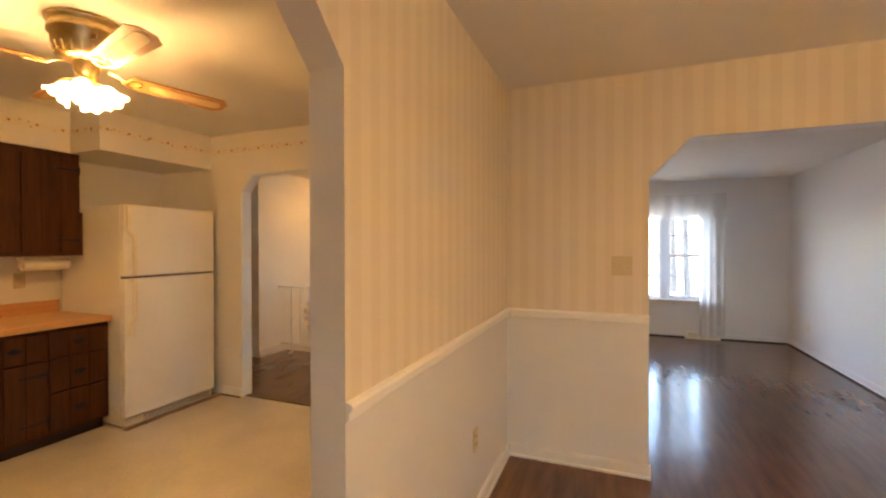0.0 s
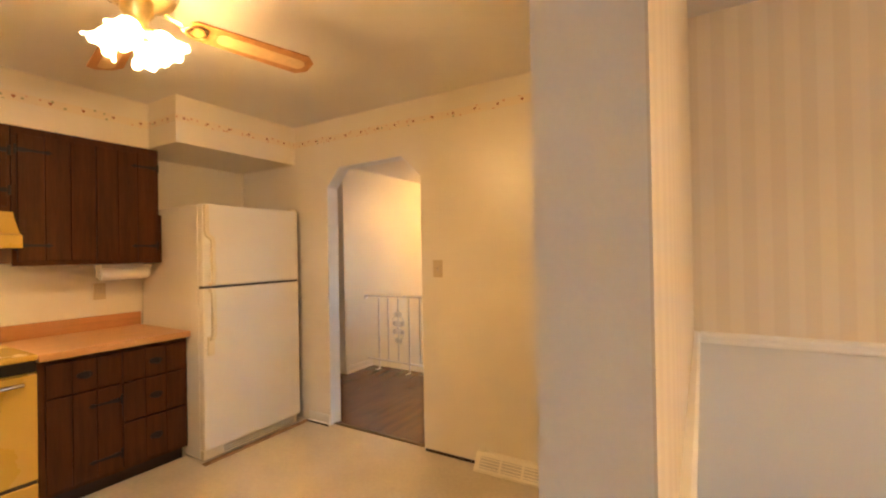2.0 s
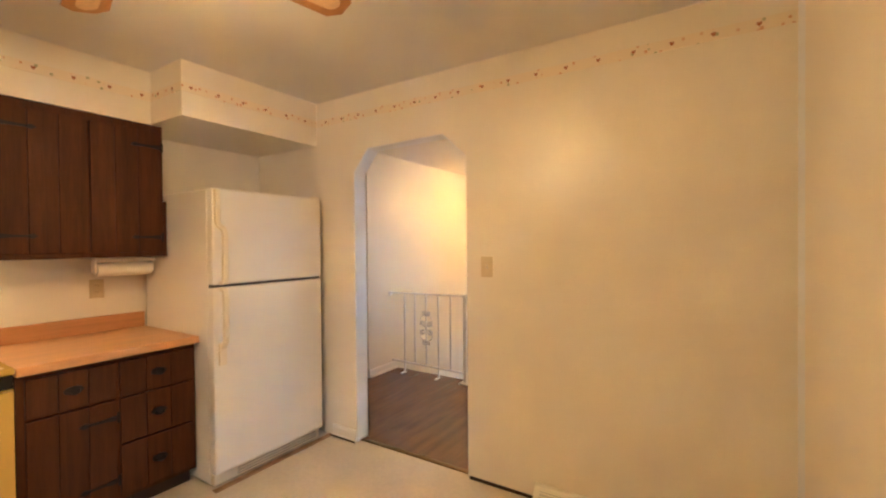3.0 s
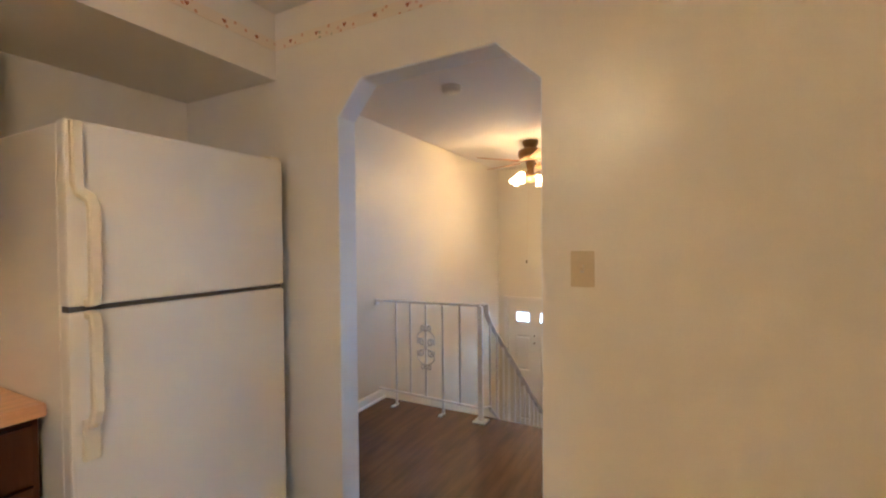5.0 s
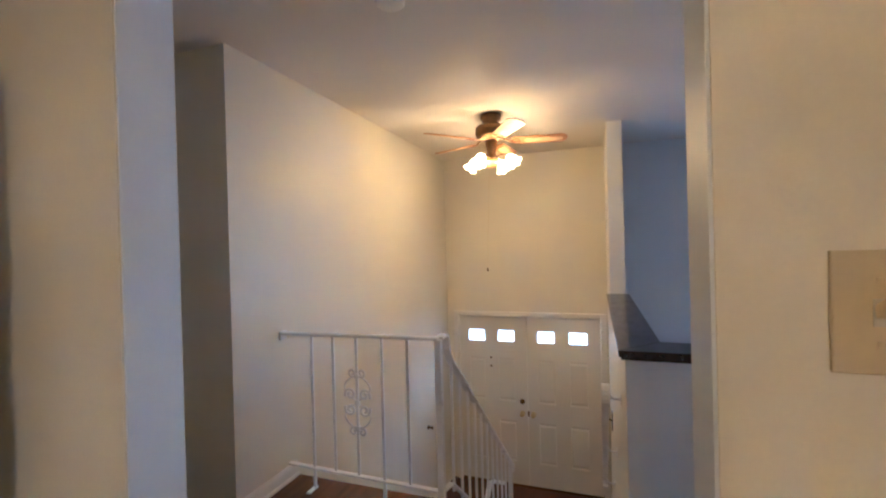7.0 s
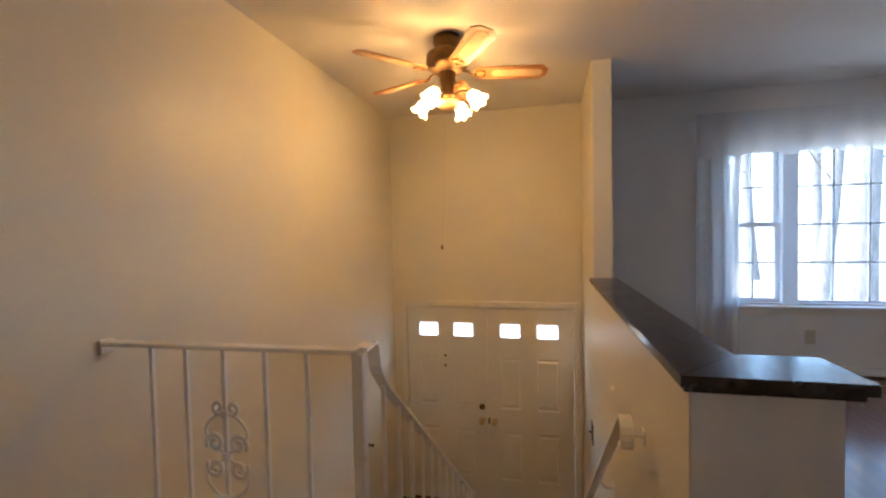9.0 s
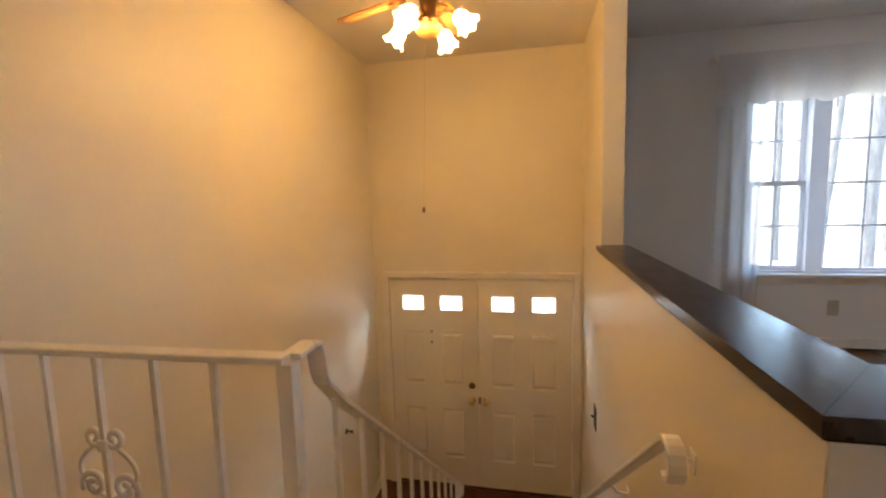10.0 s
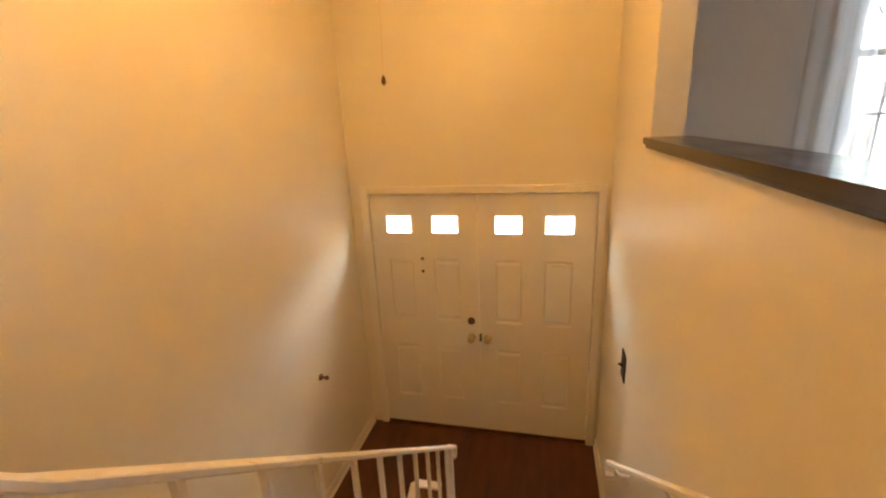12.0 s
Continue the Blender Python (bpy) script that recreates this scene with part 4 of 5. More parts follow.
ceiling_fan(*FAN_K, (77, 167, 257, 347), 0.655, 2.215, BRASS, 4, 48, "brass hugger ceiling fan with oak and cane blades, lights on", True, False, 0.020, 0.055)
ff = ceiling_fan(*FAN_F, (13, 85, 157, 229, 301), 0.585, 2.150, BRASS_D, 4, 74, "dark brass ceiling fan with five oak and cane blades, lights on", False, True, 0.085, 0.145)
ch = sweep(bmesh.new(), [(FAN_F[0] - 0.03, FAN_F[1] + 0.06, 2.06), (FAN_F[0] - 0.083, FAN_F[1] + 0.12, 1.14)], 0.0016, 0.0016, round_seg=5)
part("pull_chain", ch, BRASS, ff)
part("chain_knob", lathe(bmesh.new(), [(0.002, 1.145), (0.007, 1.135), (0.008, 1.12), (0.001, 1.112)], FAN_F[0] - 0.083, FAN_F[1] + 0.12, 10), BRASS_D, ff, smooth=True)

# ---- smoke detector ----
sm = thing("smoke_detector", (-3.08, 3.90, HALL_Z), "round white smoke detector on the ceiling", "smoke detector")
part("base", lathe(bmesh.new(), [(0.001, HALL_Z), (0.066, HALL_Z), (0.066, HALL_Z - 0.012), (0.001, HALL_Z - 0.012)], -3.08, 3.90, 28), WHITEP, sm)
part("cover", lathe(bmesh.new(), [(0.060, HALL_Z - 0.012), (0.060, HALL_Z - 0.032), (0.050, HALL_Z - 0.040), (0.001, HALL_Z - 0.042)], -3.08, 3.90, 28), WHITEP, sm, smooth=True)


# ---- plates on walls ----
def wall_plate(name, label, category, c, normal, w, h, material, toggles=0, outlet=False):
    t = thing(name, c, label, category)
    turn = {"-y": 0, "+x": 90, "-x": -90, "+y": 180}[normal]
    m = Matrix.Translation(c) @ Matrix.Rotation(radians(turn), 4, "Z")

    def put(nm, bm, mt):
        bmesh.ops.transform(bm, matrix=m, verts=bm.verts[:])
        return part(nm, bm, mt, t)
    put("plate", boxed(-w / 2, w / 2, -0.006, 0, -h / 2, h / 2, bev=0.002), material)
    for k in range(toggles):
        x = (k - (toggles - 1) / 2) * 0.046
        put("slot", boxed(x - 0.006, x + 0.006, -0.0075, -0.004, -0.013, 0.013), PLATE_W if material is PLATE else material)
        tg = boxed(-0.005, 0.005, -0.024, 0.0, -0.006, 0.006, bev=0.0015)
        bmesh.ops.transform(tg, matrix=pose(x, -0.006, 0.0, -28), verts=tg.verts[:])
        put("toggle", tg, material)
        for s in (-1, 1):
            put("screw", boxed(x - 0.003, x + 0.003, -0.0075, -0.005, s * 0.030 - 0.003, s * 0.030 + 0.003), material)
    if outlet:
        for s in (-1, 1):
            put("socket", boxed(-0.016, 0.016, -0.009, -0.004, s * 0.020 - 0.013, s * 0.020 + 0.013, bev=0.003), material)
            for x in (-0.006, 0.006):
                put("slot", boxed(x - 0.001, x + 0.001, -0.0095, -0.0085, s * 0.020 - 0.004, s * 0.020 + 0.005), RUBBER)
    return t


wall_plate("light_switch", "ivory double light switch on striped wallpaper", "light switch", (0.145, DY - PT, 1.272), "-y", 0.118, 0.118, PLATE, 2)
wall_plate("light_switch", "ivory single light switch beside the doorway", "light switch", (-2.058, KY, 1.253), "-y", 0.075, 0.118, PLATE, 1)
wall_plate("light_switch", "ivory single light switch on the partition end", "light switch", (KX1, 1.02, 1.24), "-x", 0.075, 0.118, PLATE, 1)
wall_plate("wall_outlet", "ivory wall outlet low on the white wainscot", "outlet", (DX0 + PT, 1.91, 0.40), "+x", 0.072, 0.115, PLATE, outlet=True)
wall_plate("wall_outlet", "beige wall outlet under the window", "outlet", (-0.44, FY, 0.31), "-y", 0.072, 0.115, PLATE_W, outlet=True)
wall_plate("wall_outlet", "white wall outlet on the living room wall", "outlet", (DX1, 6.6, 0.34), "-x", 0.072, 0.115, WHITEP, outlet=True)
wall_plate("wall_outlet", "ivory outlet above the kitchen counter", "outlet", (KX0, 1.68, 1.13), "+x", 0.075, 0.115, PLATE, outlet=True)
wall_plate("light_switch", "black ornate switch plate beside the entrance", "light switch", (SX1, 6.42, -0.265), "-x", 0.10, 0.15, IRON, 1)
stop = thing("wall_hook", (SX0, 6.50, -0.565), "small brown brass hook on the stairwell wall", "hook")
hk = lathe(bmesh.new(), [(0.022, 0.0), (0.020, 0.008), (0.008, 0.012), (0.008, 0.035), (0.015, 0.042), (0.012, 0.055), (0.001, 0.058)], 0, 0, 14)
bmesh.ops.transform(hk, matrix=pose(SX0, 6.50, -0.565, 0, 90, 0), verts=hk.verts[:])
part("stem", hk, BRASS_D, stop, smooth=True)


# ---- floor registers ----
def register(label, c, normal, w, h, material):
    t = thing("floor_register", c, label, "vent")
    turn = {"-y": 0, "-x": -90}[normal]
    m = Matrix.Translation(c) @ Matrix.Rotation(radians(turn), 4, "Z")

    def put(nm, bm, mt):
        bmesh.ops.transform(bm, matrix=m, verts=bm.verts[:])
        part(nm, bm, mt, t)
    d = 0.09 * h / 0.10
    put("body", prism(bmesh.new(), [(-0.004, 0), (-d, 0), (-d, 0.014), (-d + 0.052, h - 0.006), (-d + 0.060, h), (-0.004, h)], "x", -w / 2, w / 2), material)
    tilt = math.degrees(math.atan2(0.052, h - 0.020))
    cell = (w - 0.05) / 3
    for k in range(3):
        x = -w / 2 + 0.025 + cell * (k + 0.5)
        back = boxed(x - cell / 2 + 0.008, x + cell / 2 - 0.008, -0.0015, 0.0015, -0.034, 0.034)
        bmesh.ops.transform(back, matrix=pose(0, -d + 0.026, (h + 0.008) / 2, -tilt), verts=back.verts[:])
        put("grille_back", back, PLATE_W)
        for q in range(4):
            z = -0.0255 + 0.017 * q
            s = boxed(x - cell / 2 + 0.008, x + cell / 2 - 0.008, -0.005, -0.001, z - 0.0035, z + 0.0035)
            bmesh.ops.transform(s, matrix=pose(0, -d + 0.026, (h + 0.008) / 2, -tilt), verts=s.verts[:])
            put("louvre", s, material)
    return t


register("cream baseboard register on the kitchen wall", (-1.53, KY, 0.0), "-y", 0.48, 0.10, FRIDGE)
register("white baseboard register under the window", (1.32, FY - 0.022, 0.0), "-y", 0.45, 0.10, WHITEP)

# ---- refrigerator ----
FX, FX1 = KX0 + 0.03, -3.335
fr = thing("refrigerator", (-3.7, 2.33, 0.0), "cream top-freezer refrigerator with textured doors", "refrigerator")
FY0, FY1, FTOP, FSPL = 1.938, 2.722, 1.713, 1.156
part("body", boxed(FX, FX1 - 0.065, FY0 + 0.004, FY1 - 0.004, 0.015, FTOP - 0.005, bev=0.006), FRIDGE, fr)
part("freezer_door", boxed(FX1 - 0.058, FX1, FY0, FY1, FSPL + 0.008, FTOP, bev=0.012), FRIDGE, fr)
part("fridge_door", boxed(FX1 - 0.058, FX1, FY0, FY1, 0.085, FSPL - 0.008, bev=0.012), FRIDGE, fr)
part("gasket", boxed(FX1 - 0.067, FX1 - 0.056, FY0 + 0.012, FY1 - 0.012, 0.09, FTOP - 0.012), RUBBER, fr)
part("gap_strip", boxed(FX1 - 0.055, FX1 - 0.012, FY0 + 0.006, FY1 - 0.006, FSPL - 0.009, FSPL + 0.009), RUBBER, fr)
part("kick_grille", boxed(FX1 - 0.09, FX1 - 0.03, FY0 + 0.01, FY1 - 0.01, 0.012, 0.075, bev=0.004), FRIDGE_H, fr)
for k in range(3):
    part("grille_slot", boxed(FX1 - 0.031, FX1 - 0.0285, FY0 + 0.15, FY1 - 0.04, 0.026 + k * 0.016, 0.031 + k * 0.016), RUBBER, fr)
for y in (FY0 + 0.06, FY1 - 0.06):
    part("foot", lathe(bmesh.new(), [(0.001, 0.0), (0.02, 0.0), (0.02, 0.02), (0.001, 0.02)], FX1 - 0.09, y, 10), RUBBER, fr)
HYF = FY0 + 0.052
hz = [(FX1, HYF, FSPL + 0.018), (FX1 + 0.030, HYF, FSPL + 0.022), (FX1 + 0.036, HYF, FSPL + 0.05), (FX1 + 0.036, HYF, FSPL + 0.30), (FX1 + 0.032, HYF - 0.006, FSPL + 0.325), (FX1 + 0.018, HYF - 0.026, FSPL + 0.345), (FX1 + 0.014, HYF - 0.030, FSPL + 0.37), (FX1 + 0.012, HYF - 0.030, FTOP - 0.010)]
part("handle", sweep(bmesh.new(), hz, 0.026, 0.030, up=(0, 1, 0)), FRIDGE_H, fr, "cream moulded freezer handle")
hz = [(FX1, HYF, FSPL - 0.018), (FX1 + 0.030, HYF, FSPL - 0.022), (FX1 + 0.036, HYF, FSPL - 0.05), (FX1 + 0.036, HYF, FSPL - 0.30), (FX1 + 0.030, HYF - 0.004, FSPL - 0.33), (FX1 + 0.004, HYF - 0.006, FSPL - 0.35)]
part("handle", sweep(bmesh.new(), hz, 0.026, 0.030, up=(0, 1, 0)), FRIDGE_H, fr, "cream moulded door handle")
part("handle_cap", boxed(FX1, FX1 + 0.018, HYF - 0.028, HYF + 0.016, FSPL - 0.45, FSPL - 0.325, bev=0.006), FRIDGE_H, fr)
part("hinge_cover", boxed(FX1 - 0.05, FX1 - 0.01, FY1 - 0.06, FY1 - 0.01, FTOP, FTOP + 0.012, bev=0.004), FRIDGE_H, fr)


# ---- kitchen cabinets ----
def board_front(parent, name, xf, y0, y1, z0, z1, boards, hinge=0, label=""):
    """A door of upright boards with open joints, and iron strap hinges."""
    d = boxed(xf - 0.018, xf - 0.006, y0, y1, z0, z1)
    door = part(name, d, CABINET_IN, parent, label)
    w = (y1 - y0) / boards
    for k in range(boards):
        part("board", boxed(xf - 0.012, xf, y0 + w * k + 0.0015, y0 + w * (k + 1) - 0.0015, z0, z1, bev=0.003), CABINET, door)
    if hinge:
        yh = y1 if hinge > 0 else y0
        for z in (z0 + 0.09, z1 - 0.09):
            if z1 - z0 < 0.3:
                z = z0 + (0.05 if z < (z0 + z1) / 2 else z1 - z0 - 0.05)
            s = -hinge
            part("strap_hinge", prism(bmesh.new(), [(yh, z - 0.012), (yh + s * 0.02, z - 0.012), (yh + s * 0.05, z - 0.007), (yh + s * 0.115, z - 0.006), (yh + s * 0.135, z - 0.013), (yh + s * 0.155, z), (yh + s * 0.135, z + 0.013), (yh + s * 0.115, z + 0.006), (yh + s * 0.05, z + 0.007), (yh + s * 0.02, z + 0.012), (yh, z + 0.012)], "x", xf, xf + 0.004), IRON, door, "black iron strap hinge")
            part("hinge_plate", boxed(xf, xf + 0.005, yh + hinge * 0.002, yh + hinge * 0.016, z - 0.028, z + 0.028, bev=0.002), IRON, door)
    return door


def drawer_pull(parent, xf, y, z):
    part("pull", prism(bmesh.new(), [(y - 0.04, z), (y - 0.03, z + 0.014), (y, z + 0.020), (y + 0.03, z + 0.014), (y + 0.04, z), (y + 0.03, z - 0.014), (y, z - 0.020), (y - 0.03, z - 0.014)], "x", xf, xf + 0.004), IRON, parent, "black iron back plate")
    part("ring", sweep(bmesh.new(), [(xf + 0.006, y - 0.022, z + 0.004), (xf + 0.016, y - 0.018, z - 0.012), (xf + 0.018, y, z - 0.018), (xf + 0.016, y + 0.018, z - 0.012), (xf + 0.006, y + 0.022, z + 0.004)], 0.007, 0.007, round_seg=6), IRON, parent)


UX = -3.815
up1 = thing("wall_cabinet", (-3.97, 1.46, 1.32), "dark stained pine wall cabinet with two plank doors", "cabinet", "kitchen cabinets")
part("body", boxed(KX0 + 0.002, UX - 0.022, 1.15, 1.912, 1.34, SOF - 0.002), CABINET, up1)
fb = bmesh.new()
box(fb, UX - 0.022, UX - 0.012, 1.15, 1.912, 2.06, SOF - 0.002)
box(fb, UX - 0.022, UX - 0.006, 1.15, 1.915, 1.325, 1.358, bev=0.003)
box(fb, UX - 0.022, UX - 0.012, 1.88, 1.912, 1.358, 2.055)
box(fb, UX - 0.022, UX - 0.012, 1.15, 1.18, 1.358, 2.055)
box(fb, UX - 0.022, UX - 0.012, 1.528, 1.548, 1.352, 2.055)
part("face_frame", fb, CABINET, up1)
board_front(up1, "door", UX + 0.002, 1.172, 1.532, 1.352, 2.075, 3, -1)
board_front(up1, "door", UX + 0.002, 1.544, 1.892, 1.352, 2.075, 3, 1)
part("side_trim", boxed(KX0 + 0.002, UX - 0.004, 1.912, 1.926, 1.325, 1.66), CABINET, up1)
up2 = thing("wall_cabinet", (-3.97, 0.65, 1.62), "short dark pine wall cabinet above the range hood", "cabinet", "kitchen cabinets")
part("body", boxed(KX0 + 0.002, UX - 0.022, 0.38, 1.145, 1.64, SOF - 0.002), CABINET, up2)
part("face_frame", boxed(UX - 0.022, UX - 0.012, 0.38, 1.145, 1.63, SOF - 0.002), CABINET, up2)
board_front(up2, "door", UX + 0.002, 0.40, 0.76, 1.66, 2.062, 3, -1)
board_front(up2, "door", UX + 0.002, 0.77, 1.130, 1.66, 2.062, 3, 1)
hood = thing("range_hood", (-3.9, 0.65, 1.42), "harvest gold range hood under the short cabinet", "range hood")
part("canopy", prism(bmesh.new(), [(KX0 + 0.004, 1.43), (-3.66, 1.43), (-3.66, 1.49), (-3.70, 1.505), (-3.79, 1.60), (-3.80, 1.628), (KX0 + 0.004, 1.628)], "y", 0.385, 1.150), GOLD_E, hood)
part("lamp_lens", boxed(-3.98, -3.86, 0.66, 0.90, 1.420, 1.429, bev=0.002), glow("hood_lamp", (1.0, 0.66, 0.32), 1.6), hood, "lit warm lens under the hood")
part("lip", boxed(-3.664, -3.655, 0.385, 1.150, 1.425, 1.495, bev=0.002), GOLD_E, hood)

BXF = -3.515
bc = thing("base_cabinet", (-3.85, 1.54, 0.0), "dark stained pine base cabinet with plank doors and drawers", "cabinet", "kitchen cabinets")
part("body", boxed(KX0 + 0.002, BXF - 0.022, 1.165, 1.930, 0.09, 0.824), CABINET, bc)
part("toe_kick", boxed(KX0 + 0.002, BXF - 0.07, 1.170, 1.926, 0.0, 0.09), CABINET_IN, bc)
fb = bmesh.new()
for a, b in ((1.165, 1.205), (1.525, 1.56), (1.90, 1.930)):
    box(fb, BXF - 0.022, BXF - 0.010, a, b, 0.09, 0.824)
for a, b in ((0.09, 0.125), (0.60, 0.63), (0.79, 0.824)):
    box(fb, BXF - 0.022, BXF - 0.0105, 1.205, 1.90, a, b)
part("face_frame", fb, CABINET, bc)
d = board_front(bc, "drawer", BXF + 0.002, 1.195, 1.535, 0.62, 0.800, 3)
drawer_pull(d, BXF + 0.002, 1.365, 0.71)
board_front(bc, "door", BXF + 0.002, 1.195, 1.535, 0.11, 0.610, 3, 1)
for a, b in ((0.620, 0.800), (0.38, 0.610), (0.11, 0.370)):
    d = board_front(bc, "drawer", BXF + 0.002, 1.552, 1.915, a, b, 3)
    drawer_pull(d, BXF + 0.002, 1.733, (a + b) / 2)
ct = thing("countertop", (-3.8, 1.54, 0.82), "butcher-block laminate countertop with a matching splash", "countertop")
part("top", boxed(KX0 + 0.002, -3.478, 1.160, 1.936, 0.826, 0.866, bev=0.006), BUTCHER, ct)
part("splash", boxed(KX0 + 0.002, KX0 + 0.024, 1.160, 1.932, 0.866, 0.96, bev=0.003), BUTCHER_S, ct)

st = thing("stove", (-3.82, 0.75, 0.0), "harvest gold electric range with a black oven gap", "stove")
SXF = -3.465
part("body", boxed(KX0 + 0.03, SXF - 0.03, 0.400, 1.155, 0.03, 0.845, bev=0.004), GOLD_E, st)
part("cooktop", boxed(KX0 + 0.03, SXF - 0.005, 0.397, 1.156, 0.845, 0.872, bev=0.008), GOLD_E, st)
part("control_strip", boxed(SXF - 0.03, SXF - 0.012, 0.405, 1.150, 0.785, 0.842), BLACKG, st)
part("oven_door", boxed(SXF - 0.03, SXF, 0.405, 1.150, 0.235, 0.775, bev=0.006), GOLD_E, st)
part("door_handle", sweep(bmesh.new(), [(SXF, 0.465, 0.735), (SXF + 0.04, 0.475, 0.738), (SXF + 0.04, 1.085, 0.738), (SXF, 1.095, 0.735)], 0.022, 0.022, round_seg=10), CHROME, st, smooth=True)
part("drawer_front", boxed(SXF - 0.03, SXF, 0.405, 1.150, 0.06, 0.215, bev=0.006), GOLD_E, st)
part("drawer_gap", boxed(SXF - 0.03, SXF - 0.006, 0.409, 1.146, 0.215, 0.235), RUBBER, st)
part("plinth", boxed(KX0 + 0.05, SXF - 0.06, 0.415, 1.140, 0.0, 0.06), RUBBER, st)
part("backguard", boxed(KX0 + 0.03, KX0 + 0.09, 0.400, 1.155, 0.872, 1.02, bev=0.006), BLACKG, st)
part("backguard_frame", boxed(KX0 + 0.025, KX0 + 0.085, 0.397, 1.158, 1.02, 1.035, bev=0.004), GOLD_E, st)
for x, y in ((-3.68, 0.58), (-3.68, 0.97), (-3.92, 0.58), (-3.92, 0.97)):
    part("burner", lathe(bmesh.new(), [(0.001, 0.874), (0.088, 0.874), (0.092, 0.880), (0.084, 0.882), (0.075, 0.878), (0.060, 0.884), (0.045, 0.879), (0.030, 0.884), (0.001, 0.880)], x, y, 22), BLACKG, st, smooth=True)

tw = thing("paper_towel_holder", (-3.95, 1.74, 1.32), "white paper towel holder hung under the cabinet", "towel holder")
part("bar", boxed(-4.01, -3.90, 1.595, 1.900, 1.300, 1.318, bev=0.003), WHITEP, tw)
rl = lathe(bmesh.new(), [(0.001, -0.140), (0.040, -0.140), (0.040, 0.140), (0.001, 0.140)], 0, 0, 24)
bmesh.ops.transform(rl, matrix=pose(-3.955, 1.748, 1.255, 90), verts=rl.verts[:])
part("roll", rl, PAPERT, tw, smooth=False)
for y in (1.595, 1.890):
    part("side_arm", boxed(-3.985, -3.925, y, y + 0.010, 1.235, 1.302, bev=0.003), WHITEP, tw)

# hearts of the border
hb = bmesh.new()
def heart(bm, at, along, s=0.011):
    pts = [(0, -1), (0.9, 0.1), (0.8, 0.75), (0.35, 0.85), (0, 0.45), (-0.35, 0.85), (-0.8, 0.75), (-0.9, 0.1)]
    vs = [bm.verts.new(Vector(at) + Vector(along) * (a * s) + Vector((0, 0, b * s))) for a, b in pts]
    bm.faces.new(vs)
for k in range(17):
    heart(hb, (-0.80 - k * 0.16, KY - 0.0045, 2.28), (1, 0, 0))
for k in range(20):
    y = 1.80 - k * 0.16
    heart(hb, (-3.8155, y, 2.28), (0, 1, 0))
for k in range(6):
    heart(hb, (-3.4605, 1.90 + k * 0.16, 2.28), (0, 1, 0))
for k in range(2):
    heart(hb, (-3.72 + k * 0.16, 1.8455, 2.28), (1, 0, 0))
solid("border_hearts", hb, HEART, "small rust hearts printed along the wallpaper border", "wallpaper border", "stuff")

# ---- outdoors ----
setting("ground", prism(bmesh.new(), [(-400, -3.0), (FY + 0.16, -3.0), (FY + 0.16, -1.6), (600, -1.6), (600, -3.3), (-400, -3.3)], "x", -400, 400), GROUND, "pale leaf-covered woodland ground", "ground")


def tree(x, y, r, h, lean):
    t = thing("tree", (x, y, -1.6), "bare grey-barked woodland tree with a thick trunk", "tree", "trees outside the window")
    rng = random.Random(int(x * 100 + y * 7))
    tr = bmesh.new()
    rings = []
    for k in range(13):
        f = k / 12
        rr = r * (1.35 - 0.35 * min(1, f * 8)) * (1 - 0.55 * f)
        c = Vector((x + lean * f * h * 0.12 + 0.1 * math.sin(f * 5 + x), y, -1.65 + h * f))
        rings.append([tr.verts.new(c + Vector((math.cos(a), math.sin(a), 0)) * rr * (1 + 0.10 * rng.random())) for a in [math.tau * i / 12 for i in range(12)]])
    for a, b in zip(rings, rings[1:]):
        for i in range(12):
            tr.faces.new((a[i], a[(i + 1) % 12], b[(i + 1) % 12], b[i]))
    part("trunk", tr, BARK, t, smooth=True)
    limbs = bmesh.new()
    for k in range(9):
        f = 0.30 + 0.65 * k / 9
        a = rng.random() * math.tau
        p = Vector((x + lean * f * h * 0.12 + 0.1 * math.sin(f * 5 + x), y, -1.65 + h * f))
        ln = h * (0.20 + 0.15 * rng.random())
        d = Vector((math.cos(a), math.sin(a), 0.55))
        sweep(limbs, [p, p + d * ln * 0.35, p + d * ln * 0.7 + Vector((0, 0, 0.2)), p + d * ln + Vector((0, 0, 0.6))], r * 0.28 * (1 - f * 0.5), r * 0.28, round_seg=6)
        for q in range(3):
            a2 = a + rng.uniform(-1, 1)
            s = p + d * ln * rng.uniform(0.4, 0.9)
            sweep(limbs, [s, s + Vector((math.cos(a2), math.sin(a2), 0.7)) * ln * 0.3, s + Vector((math.cos(a2), math.sin(a2), 1.1)) * ln * 0.55], r * 0.09, r * 0.09, round_seg=5)
    part("limbs", limbs, BARK, t)


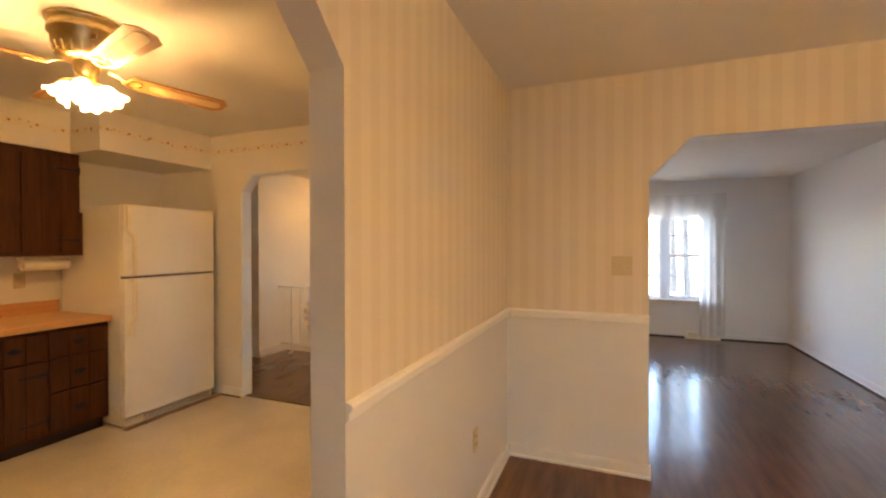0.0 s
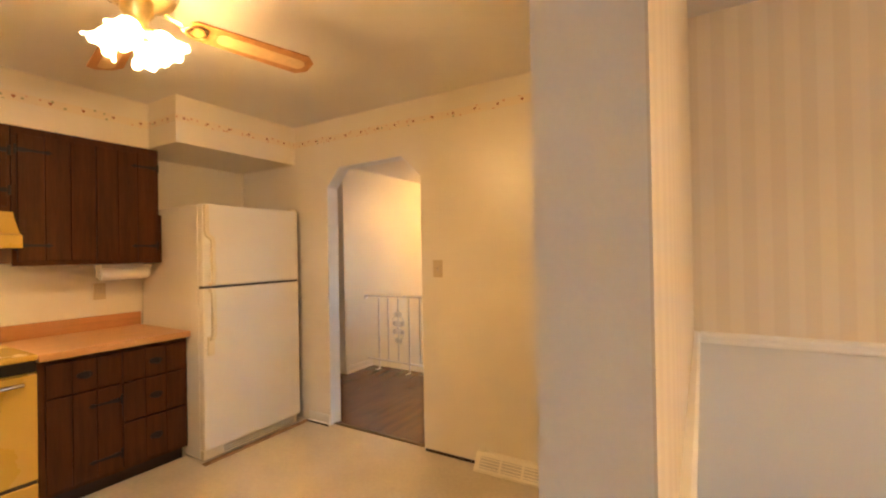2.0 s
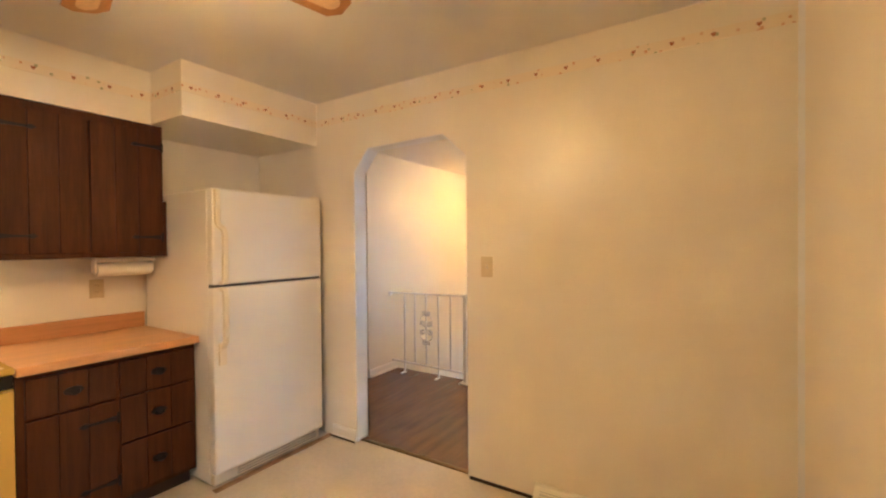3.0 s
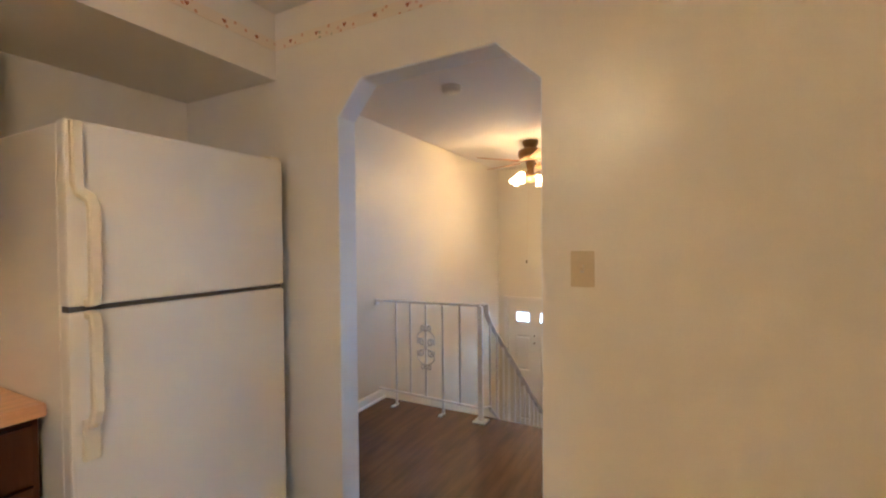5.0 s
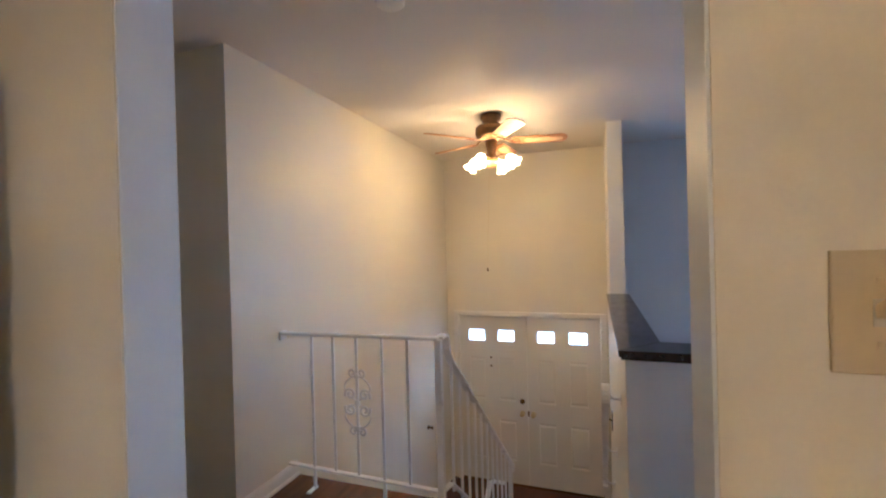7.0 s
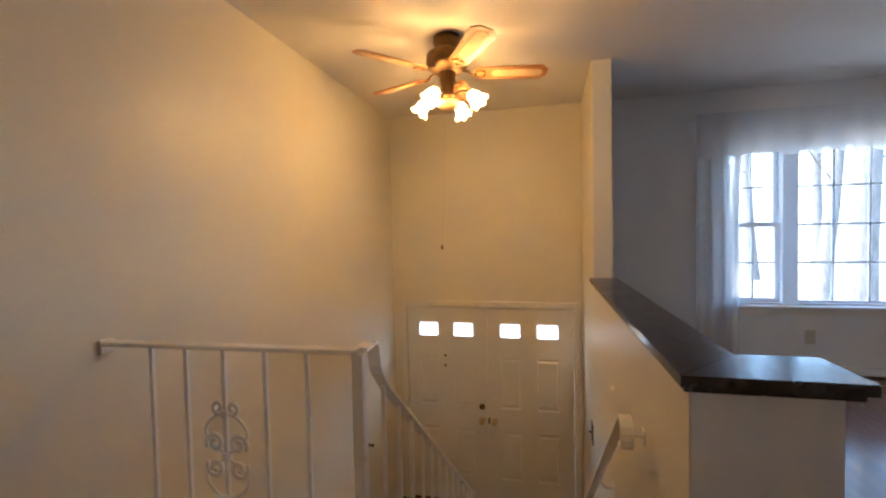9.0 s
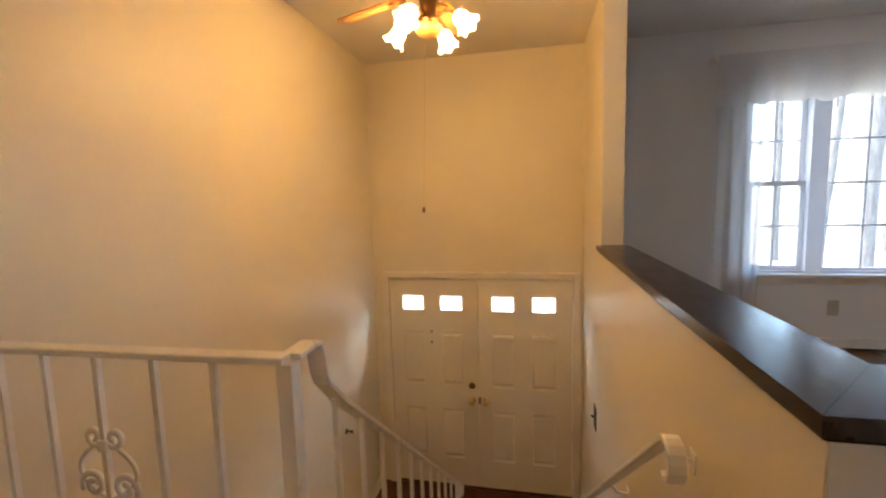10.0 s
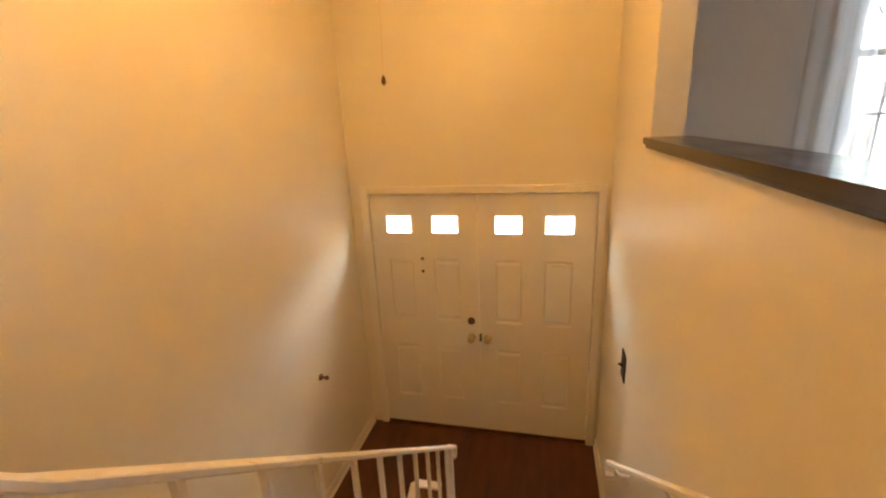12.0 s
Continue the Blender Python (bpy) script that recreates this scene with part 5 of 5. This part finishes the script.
for x, y, r, h, ln in ((4.55, 15.0, 0.30, 14, 0.1), (5.8, 19.0, 0.22, 14, 0.5), (6.9, 24.0, 0.24, 15, 0.1), (8.3, 30.0, 0.26, 16, -0.2), (12.8, 27.0, 0.28, 15, 0.2), (2.9, 21.0, 0.24, 14, 0.1), (3.6, 31.0, 0.26, 16, 0.0), (-4.5, 22.0, 0.26, 15, 0.2), (10.6, 21.0, 0.22, 14, 0.2), (14.5, 36.0, 0.3, 17, 0.0), (10.5, 38.0, 0.28, 17, 0.2), (1.3, 28.0, 0.25, 15, 0.1)):
    tree(x, y, r, h, ln)

# ---- pendant and patio door behind the walker: unseen, added to light the dining room ----
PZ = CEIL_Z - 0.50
dl = thing("unseen_pendant", (1.25, 0.55, CEIL_Z), "unseen frosted pendant bowl on a brass rod, added to light the dining room", "pendant light")
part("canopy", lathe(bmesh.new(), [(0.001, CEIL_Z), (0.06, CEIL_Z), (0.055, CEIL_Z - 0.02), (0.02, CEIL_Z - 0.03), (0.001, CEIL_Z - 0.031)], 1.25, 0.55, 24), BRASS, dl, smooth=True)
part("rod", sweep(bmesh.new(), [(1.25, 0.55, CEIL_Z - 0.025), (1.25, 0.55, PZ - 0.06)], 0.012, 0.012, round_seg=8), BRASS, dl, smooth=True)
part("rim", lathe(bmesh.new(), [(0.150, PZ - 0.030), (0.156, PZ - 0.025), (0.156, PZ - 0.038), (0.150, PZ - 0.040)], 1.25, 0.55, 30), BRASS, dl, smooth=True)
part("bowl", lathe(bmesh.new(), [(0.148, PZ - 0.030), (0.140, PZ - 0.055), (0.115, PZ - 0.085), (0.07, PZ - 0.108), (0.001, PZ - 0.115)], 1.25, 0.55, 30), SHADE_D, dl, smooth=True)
pd = thing("unseen_patio_door", (1.85, SOUTH, 0.0), "unseen white glazed door, added to let daylight into the dining room", "door")
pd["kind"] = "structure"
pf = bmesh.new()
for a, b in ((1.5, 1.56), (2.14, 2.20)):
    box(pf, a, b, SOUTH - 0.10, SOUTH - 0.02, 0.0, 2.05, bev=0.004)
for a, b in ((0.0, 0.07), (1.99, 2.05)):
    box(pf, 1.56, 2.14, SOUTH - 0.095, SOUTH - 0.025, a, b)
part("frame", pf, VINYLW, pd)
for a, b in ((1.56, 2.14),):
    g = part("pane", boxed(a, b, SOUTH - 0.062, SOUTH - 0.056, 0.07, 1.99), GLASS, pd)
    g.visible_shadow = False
